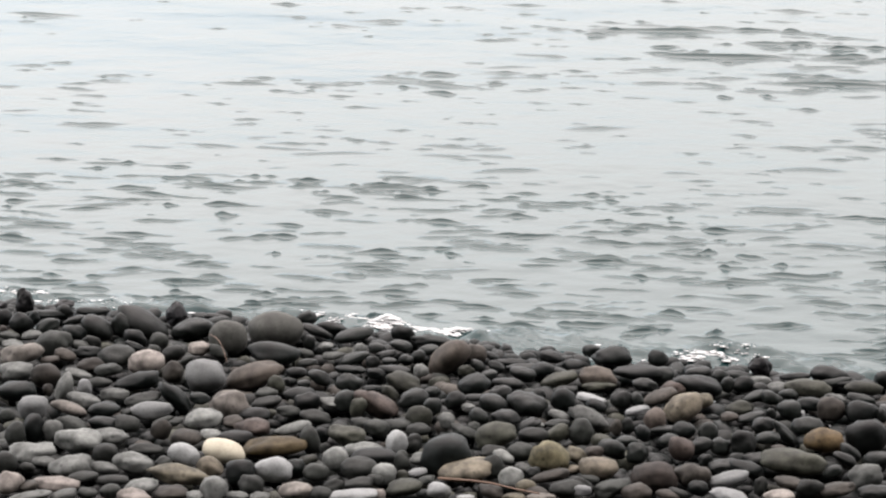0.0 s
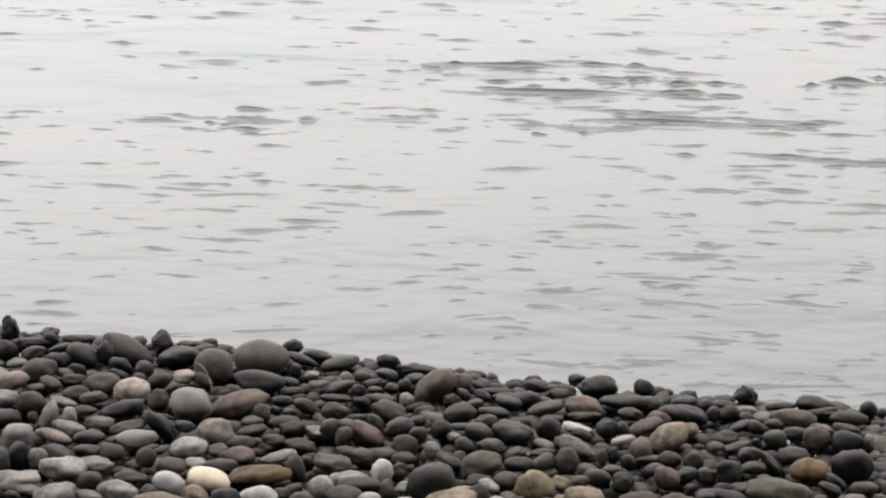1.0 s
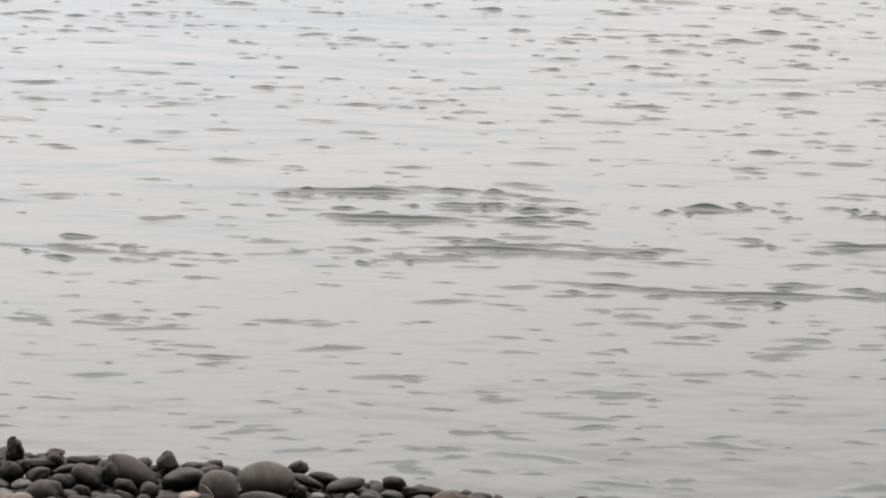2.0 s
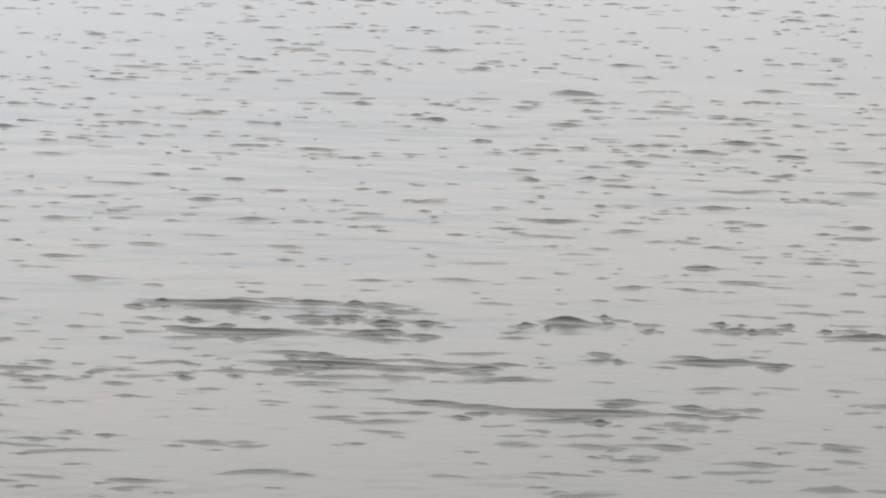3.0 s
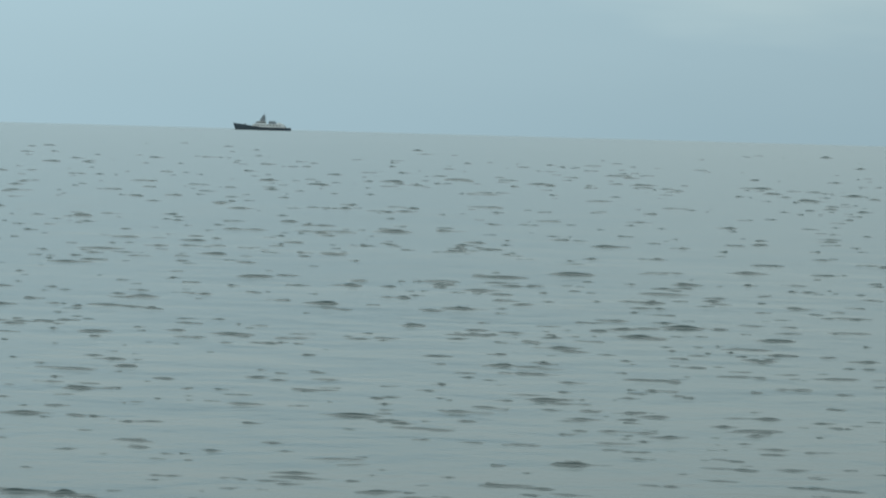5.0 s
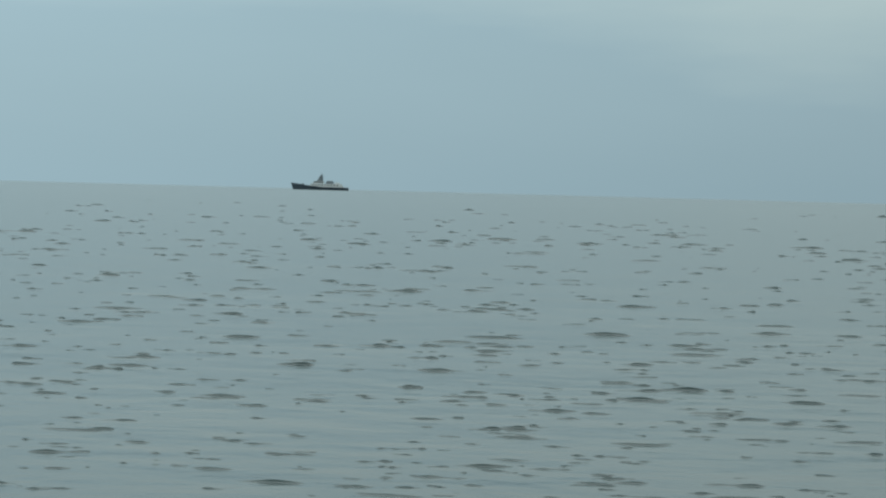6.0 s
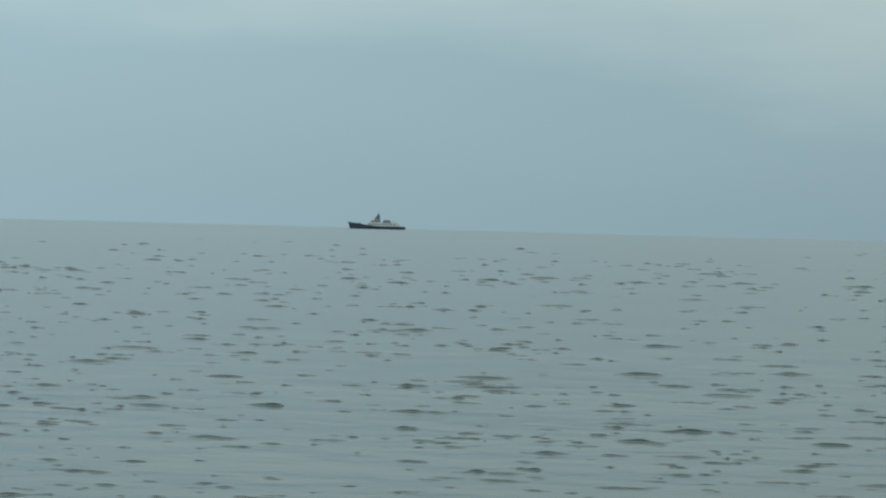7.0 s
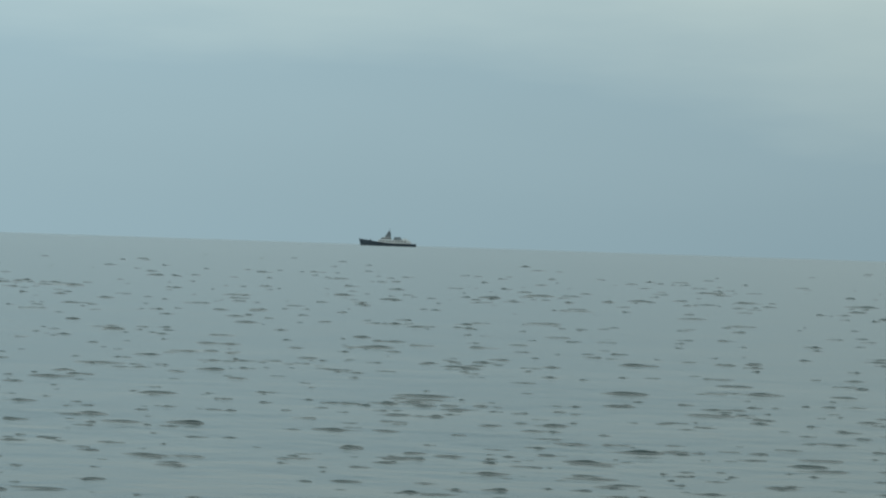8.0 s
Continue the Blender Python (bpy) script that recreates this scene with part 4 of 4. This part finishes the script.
# smaller stones between and beneath them, and the shingle all around
def build_shingle():
    rng = random.Random(11)
    bins = {}
    for x, y, r in placed:
        bins.setdefault((int(x // 0.2), int(y // 0.2)), []).append((x, y, r))

    def free(x, y, r):
        i, j = int(x // 0.2), int(y // 0.2)
        return all((x - a) ** 2 + (y - b) ** 2 > (0.7 * (r + q)) ** 2 for u in (i - 1, i, i + 1) for v in (j - 1, j, j + 1) for a, b, q in bins.get((u, v), ()))

    heaps = {}
    # mostly near-black, so the fill's colour carries the shade between the stones
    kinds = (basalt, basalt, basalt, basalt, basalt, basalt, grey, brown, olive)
    for layer, (lift, step) in enumerate(((-0.1, 0.06), (-0.062, 0.05), (-0.03, 0.045))):
        y = 3.6
        while y < 7.4:
            x = -1.9
            while x < 1.9:
                px, py = x + rng.uniform(-0.02, 0.02), y + rng.uniform(-0.02, 0.02)
                x += step
                c = py - crest(px)
                if c > 0.04 - 0.10 * min(1.0, max(0.0, px + 0.1)) + 0.05 * noise.noise((px * 4, 0, 0)):
                    continue
                s = rng.choice((0.04, 0.048, 0.055, 0.062, 0.072))
                if layer == 2 and not free(px, py, s / 2):
                    continue
                # lower layers all basalt: crevice shade put into their colour
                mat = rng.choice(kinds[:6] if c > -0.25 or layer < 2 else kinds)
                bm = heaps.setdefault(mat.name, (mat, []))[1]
                size = (s * rng.uniform(0.9, 1.35), s * rng.uniform(0.7, 1.0), s * rng.uniform(0.5, 0.75))
                turn = Euler((rng.uniform(-0.3, 0.3), rng.uniform(-0.3, 0.3), rng.uniform(0, 6.28))).to_matrix()
                bm.append((Vector((px, py, float(beach_height(px, py)) + lift + rng.uniform(-0.006, 0.006))), size, turn, rng.randrange(9999)))
            y += step * 0.85
    # the beach goes on beyond, coarser
    for i in range(-62, 63):
        for j in range(-30, 88):
            px, py = i * 0.1 + rng.uniform(-0.04, 0.04), j * 0.085 + rng.uniform(-0.03, 0.03)
            if (abs(px) < 1.9 and py > 3.6) or py - crest(px) > 0.0:
                continue
            mat = rng.choice(kinds)
            s = rng.uniform(0.07, 0.12)
            heaps.setdefault(mat.name, (mat, []))[1].append((Vector((px, py, float(beach_height(px, py)) - 0.04)), (s * 1.2, s, s * 0.6), Matrix.Rotation(rng.uniform(0, 3), 3, "Z"), rng.randrange(9999)))
    for name, (mat, items) in heaps.items():
        verts, faces = [], []
        for centre, size, turn, seed in items:
            bm = bmesh.new()
            pebble_bm(bm, centre, size, turn, seed, 2 if size[2] > 0 and centre.z > float(beach_height(centre.x, centre.y)) - 0.04 else 1, 0.25)
            base = len(verts)
            bm.verts.index_update()
            verts += [tuple(v.co) for v in bm.verts]
            faces += [tuple(base + v.index for v in f.verts) for f in bm.faces]
            bm.free()
        me = bpy.data.meshes.new("shingle")
        me.from_pydata(verts, [], faces)
        me.polygons.foreach_set("use_smooth", [True] * len(me.polygons))
        me.materials.append(mat)
        tagged(new("shingle", me), "small " + name.replace("_", " ") + " pebbles packed between larger stones", "shingle", kind="stuff")


build_shingle()


# ---- the ship, far out ----
# hull colour lightened to stand for the haze of distance
hazy_hull_paint = plain("hazy_hull_paint", (0.045, 0.062, 0.08), 0.45, 0, 0.2, 0.4)
white_paint = plain("white_paint", (0.62, 0.64, 0.64), 0.45, 0, 0.08, 0.5)
grey_paint = plain("grey_paint", (0.2, 0.23, 0.25), 0.5, 0, 0.1, 0.5)
ship_glass = plain("ship_glass", (0.03, 0.035, 0.04), 0.1)


def box(bm, x0, x1, y0, y1, z0, z1, rake0=0.0, rake1=0.0):
    """A block whose ends lean by rake (metres at the top)."""
    v = [bm.verts.new(p) for p in ((x0, y0, z0), (x1, y0, z0), (x1, y1, z0), (x0, y1, z0),
                                   (x0 + rake0, y0, z1), (x1 + rake1, y0, z1), (x1 + rake1, y1, z1), (x0 + rake0, y1, z1))]
    for f in ((3, 2, 1, 0), (4, 5, 6, 7), (0, 1, 5, 4), (1, 2, 6, 5), (2, 3, 7, 6), (3, 0, 4, 7)):
        bm.faces.new([v[i] for i in f])


def hull_bm(scale, low, high, bulge):
    bm = bmesh.new()
    rings = []
    for k in range(25):
        s = k / 24
        x = -28 + 56 * s
        half = 4.3 * min(1.0, (s * 3.2) ** 0.62) * (1 - 0.12 * max(0, s - 0.7) / 0.3) * scale + 0.05
        sheer = 2.9 + 4.0 * max(0, 1 - s / 0.6) ** 1.6
        top, bottom = low + (sheer - low) * high, low
        fore = -2.2 * max(0, 1 - s * 8)
        rings.append([bm.verts.new(p) for p in ((x + fore * top / 6, -half, top), (x, -half * bulge, bottom), (x, half * bulge, bottom), (x + fore * top / 6, half, top))])
    for a, b in zip(rings, rings[1:]):
        for i in range(4):
            bm.faces.new((a[i], b[i], b[(i + 1) % 4], a[(i + 1) % 4]))
    bm.faces.new(rings[0][::-1])
    bm.faces.new(rings[-1])
    bmesh.ops.recalc_face_normals(bm, faces=bm.faces)
    return bm


def build_ship():
    ship = tagged(new("ship"), "small dark-hulled ship with white deckhouse far out at sea", "ship")
    part("hull", hull_bm(1.0, -1.2, 1.0, 0.8), hazy_hull_paint, ship, "dark blue-black steel hull with haze in its colour")
    bm = bmesh.new()
    box(bm, -12.5, 23.5, -3.3, 3.3, 2.6, 6.3, 2.0, -2.5)
    house = part("deckhouse", bm, white_paint, ship, "white painted deckhouse")
    for k in range(9):
        bm = bmesh.new()
        box(bm, -9 + 3.1 * k, -7.6 + 3.1 * k, -3.36, -3.28, 4.6, 5.6)
        part("window", bm, ship_glass, house)
    bm = bmesh.new()
    box(bm, -9.0, 3.0, -2.8, 2.8, 6.4, 9.0, 2.4, -0.4)
    bridge = part("wheelhouse", bm, white_paint, ship, "white wheelhouse with a dark window band")
    bm = bmesh.new()
    box(bm, -7.7, 2.6, -2.9, 2.9, 7.5, 8.5, 0.9, -0.2)
    part("window_band", bm, ship_glass, bridge)
    bm = bmesh.new()
    box(bm, -4.5, 2.0, -0.8, 0.8, 9.0, 15.6, 4.2, -0.6)
    mast = part("mast", bm, grey_paint, ship, "grey raked lattice mast")
    for z, half in ((11.4, 2.4), (13.2, 1.8)):
        bm = bmesh.new()
        box(bm, -1.2, 2.8, -half, half, z, z + 0.35)
        part("yardarm", bm, grey_paint, mast)
    bm = bmesh.new()
    box(bm, 0.5, 0.75, -0.12, 0.12, 15.6, 18.2)
    part("antenna", bm, grey_paint, mast)
    bm = bmesh.new()
    box(bm, 4.5, 13.5, -2.4, 2.4, 6.3, 9.4, 1.2, -1.6)
    part("funnel", bm, grey_paint, ship, "grey funnel casing")
    bm = bmesh.new()
    box(bm, 13.5, 20.0, -2.4, 2.4, 6.25, 8.0, 0.4, -2.6)
    part("aft_house", bm, white_paint, ship)
    bm = bmesh.new()
    box(bm, -20.5, -17.0, -1.2, 1.2, 4.4, 6.2, 0.6, -0.6)
    part("winch", bm, grey_paint, ship)
    for y in (-3.9, 3.9):
        bm = bmesh.new()
        box(bm, 10, 27.6, y - 0.05, y + 0.05, 4.3, 4.45)
        for k in range(12):
            box(bm, 10 + 1.55 * k, 10.1 + 1.55 * k, y - 0.05, y + 0.05, 3.2, 4.4)
        part("railing", bm, white_paint, ship)
    a = radians(-4.6)
    ship.matrix_world = pose(2300 * math.sin(a), 2300 * math.cos(a), 0, 0, 0, 4.6)
    return ship


build_ship()


# ---- a dry stalk on the stones ----
def build_stalk(points, radius, name, label):
    cu = bpy.data.curves.new(name, "CURVE")
    cu.dimensions, cu.bevel_depth, cu.bevel_resolution = "3D", radius, 2
    sp = cu.splines.new("NURBS")
    sp.points.add(len(points) - 1)
    for p, (k, co) in zip(sp.points, enumerate(points)):
        p.co, p.radius = (*co, 1), 1.0 - 0.5 * k / len(points)
    sp.use_endpoint_u, sp.order_u = True, 3
    cu.materials.append(straw)
    me = bpy.data.meshes.new_from_object(new("temp", cu).evaluated_get(bpy.context.evaluated_depsgraph_get()))
    bpy.data.objects.remove(bpy.data.objects["temp"])
    return tagged(new(name, me), label, "stalk")


straw = plain("straw", (0.14, 0.085, 0.058), 0.7, 0, 0.2, 60)
build_stalk([(0.145, 4.852, 0.252), (0.2, 4.838, 0.254), (0.265, 4.815, 0.256), (0.31, 4.79, 0.252), (0.37, 4.765, 0.25)], 0.003, "dry_stalk", "thin dry reddish plant stalk lying on the stones")


# ---- the last of a wave breaking on the stones ----
def build_wash():
    wash = tagged(new("breaking_wave"), "small wave washing up the stones, with torn white foam", "wave")
    rng = random.Random(5)
    waves = []
    for _ in range(230):
        x, off = rng.uniform(-1.7, 1.8), 0.12 + 0.75 * rng.random() ** 1.3
        waves.append((x, crest(x) + off, rng.uniform(0.08, 0.26), rng.uniform(0.006, 0.014), rng.uniform(0.34, 0.5), 0.6))
    for _ in range(240):
        x, off = rng.uniform(-2.0, 2.2), rng.uniform(0.6, 2.7)
        waves.append((x, crest(x) + off, rng.uniform(0.1, 0.32), rng.uniform(0.005, 0.013), rng.uniform(0.3, 0.45), 0.6))
    for cx, cy, half, high, count in ((-0.05, 9.0, 0.32, 0.03, 16), (-0.6, 9.0, 0.3, 0.02, 7), (0.33, 8.1, 0.16, 0.028, 4), (1.2, 8.15, 0.22, 0.026, 5), (1.1, 8.75, 0.25, 0.022, 6),
                                      (0.7, 8.8, 0.3, 0.018, 6), (-0.1, 7.75, 0.3, 0.016, 6), (1.5, 7.7, 0.3, 0.022, 6), (-1.2, 8.6, 0.3, 0.016, 6)):
        waves += crest_waves(rng, cx, cy, half, high, count)
    train("ripples", "", waves, rng, wash)
    xs, vs = np.linspace(-1.7, 1.7, 260), np.linspace(-0.35, 0.45, 60)
    x, v = np.meshgrid(xs, vs)
    ridge = np.exp(-((v - 0.02 - 0.25 * ripple(x / 0.5, v * 0 + 2.2, 61)) / 0.14) ** 2)
    z = -0.02 + 0.03 * ridge + 0.05 * np.clip(ripple(x / 0.13, v / 0.06, 62), 0, 1) * ridge + 0.02 * np.clip(ripple(x / 0.06, v / 0.03, 63), 0, 1)
    z -= 0.12 * np.clip(np.abs(v - 0.05) - 0.3, 0, 1)
    body = grid_mesh("water_body", np.stack([x, crest(x) + 0.42 + v, z], -1).reshape(-1, 3), len(vs), len(xs), sea_water)
    body.parent = wash
    verts, faces = [], []
    for cx, cv, half, count in ((0.06, 0.07, 0.16, 1100), (0.2, 0.05, 0.08, 400), (0.73, -0.1, 0.05, 160), (0.98, -0.1, 0.09, 420), (1.1, 0.03, 0.08, 160), (1.2, -0.1, 0.05, 90), (-1.15, 0.06, 0.25, 120), (-0.5, -0.05, 0.3, 90)):
        for _ in range(count * 2):
            a, b = cx + rng.gauss(0, half * 0.6), cv + rng.gauss(0, 0.03)
            if noise.noise((a * 9, b * 16, 3.0)) < -0.02:
                continue
            j, i = min(259, max(0, round((a + 1.7) / 3.4 * 259))), min(59, max(0, round((b + 0.35) / 0.8 * 59)))
            s = rng.uniform(0.0035, 0.006) if rng.random() < 0.18 else rng.uniform(0.001, 0.0024)
            bm = bmesh.new()
            pebble_bm(bm, Vector((a, crest(a) + 0.42 + b, z[i, j] + 0.004)), (s * 6, s * 3, min(s * 0.9, 0.002)), Matrix.Rotation(rng.uniform(-0.6, 0.6), 3, "Z"), rng.randrange(999), 1, 0.5)
            base = len(verts)
            bm.verts.index_update()
            verts += [tuple(q.co) for q in bm.verts]
            faces += [tuple(base + q.index for q in f.verts) for f in bm.faces]
            bm.free()
    me = bpy.data.meshes.new("foam")
    me.from_pydata(verts, [], faces)
    me.polygons.foreach_set("use_smooth", [True] * len(me.polygons))
    me.materials.append(plain("foam", (0.62, 0.63, 0.63), 0.9, 0, 0.05, 40))
    foam = tagged(new("foam", me), "torn white sea foam", kind="stuff")
    foam.parent = wash
    return wash


wash = build_wash()


build_stalk([(-0.458, 5.955, 0.262), (-0.435, 5.9, 0.272), (-0.412, 5.83, 0.262), (-0.398, 5.775, 0.24)], 0.001, "dry_stalk", "thin dry bent plant stalk caught between stones")


def motions():
    walk(wash, [(0, pose(0, 0, 0)), (0.15, pose(0.01, -0.03, 0.004)), (0.35, pose(0.01, 0.0, -0.022)), (0.5, pose(0.01, 0.06, -0.06)), (0.7, pose(0.0, 0.14, -0.08)), (1.2, pose(0.0, 0.25, -0.11)), (8, pose(0, 0.3, -0.13))])
    walk(sea, [(0, pose(0, 0, 0)), (4, pose(0.1, -1.8, 0)), (8, pose(0.2, -3.6, 0))])
    for ob, vx, vy in ((slow_train, -0.35, -0.3), (middle_train, -0.6, -0.45), (fast_train, -0.9, -0.6), (crest_train, -0.9, -0.3)):
        walk(ob, [(0, pose(0, 0, 0)), (4, pose(4 * vx, 4 * vy, 0)), (8, pose(8 * vx, 8 * vy, 0))])


motions()
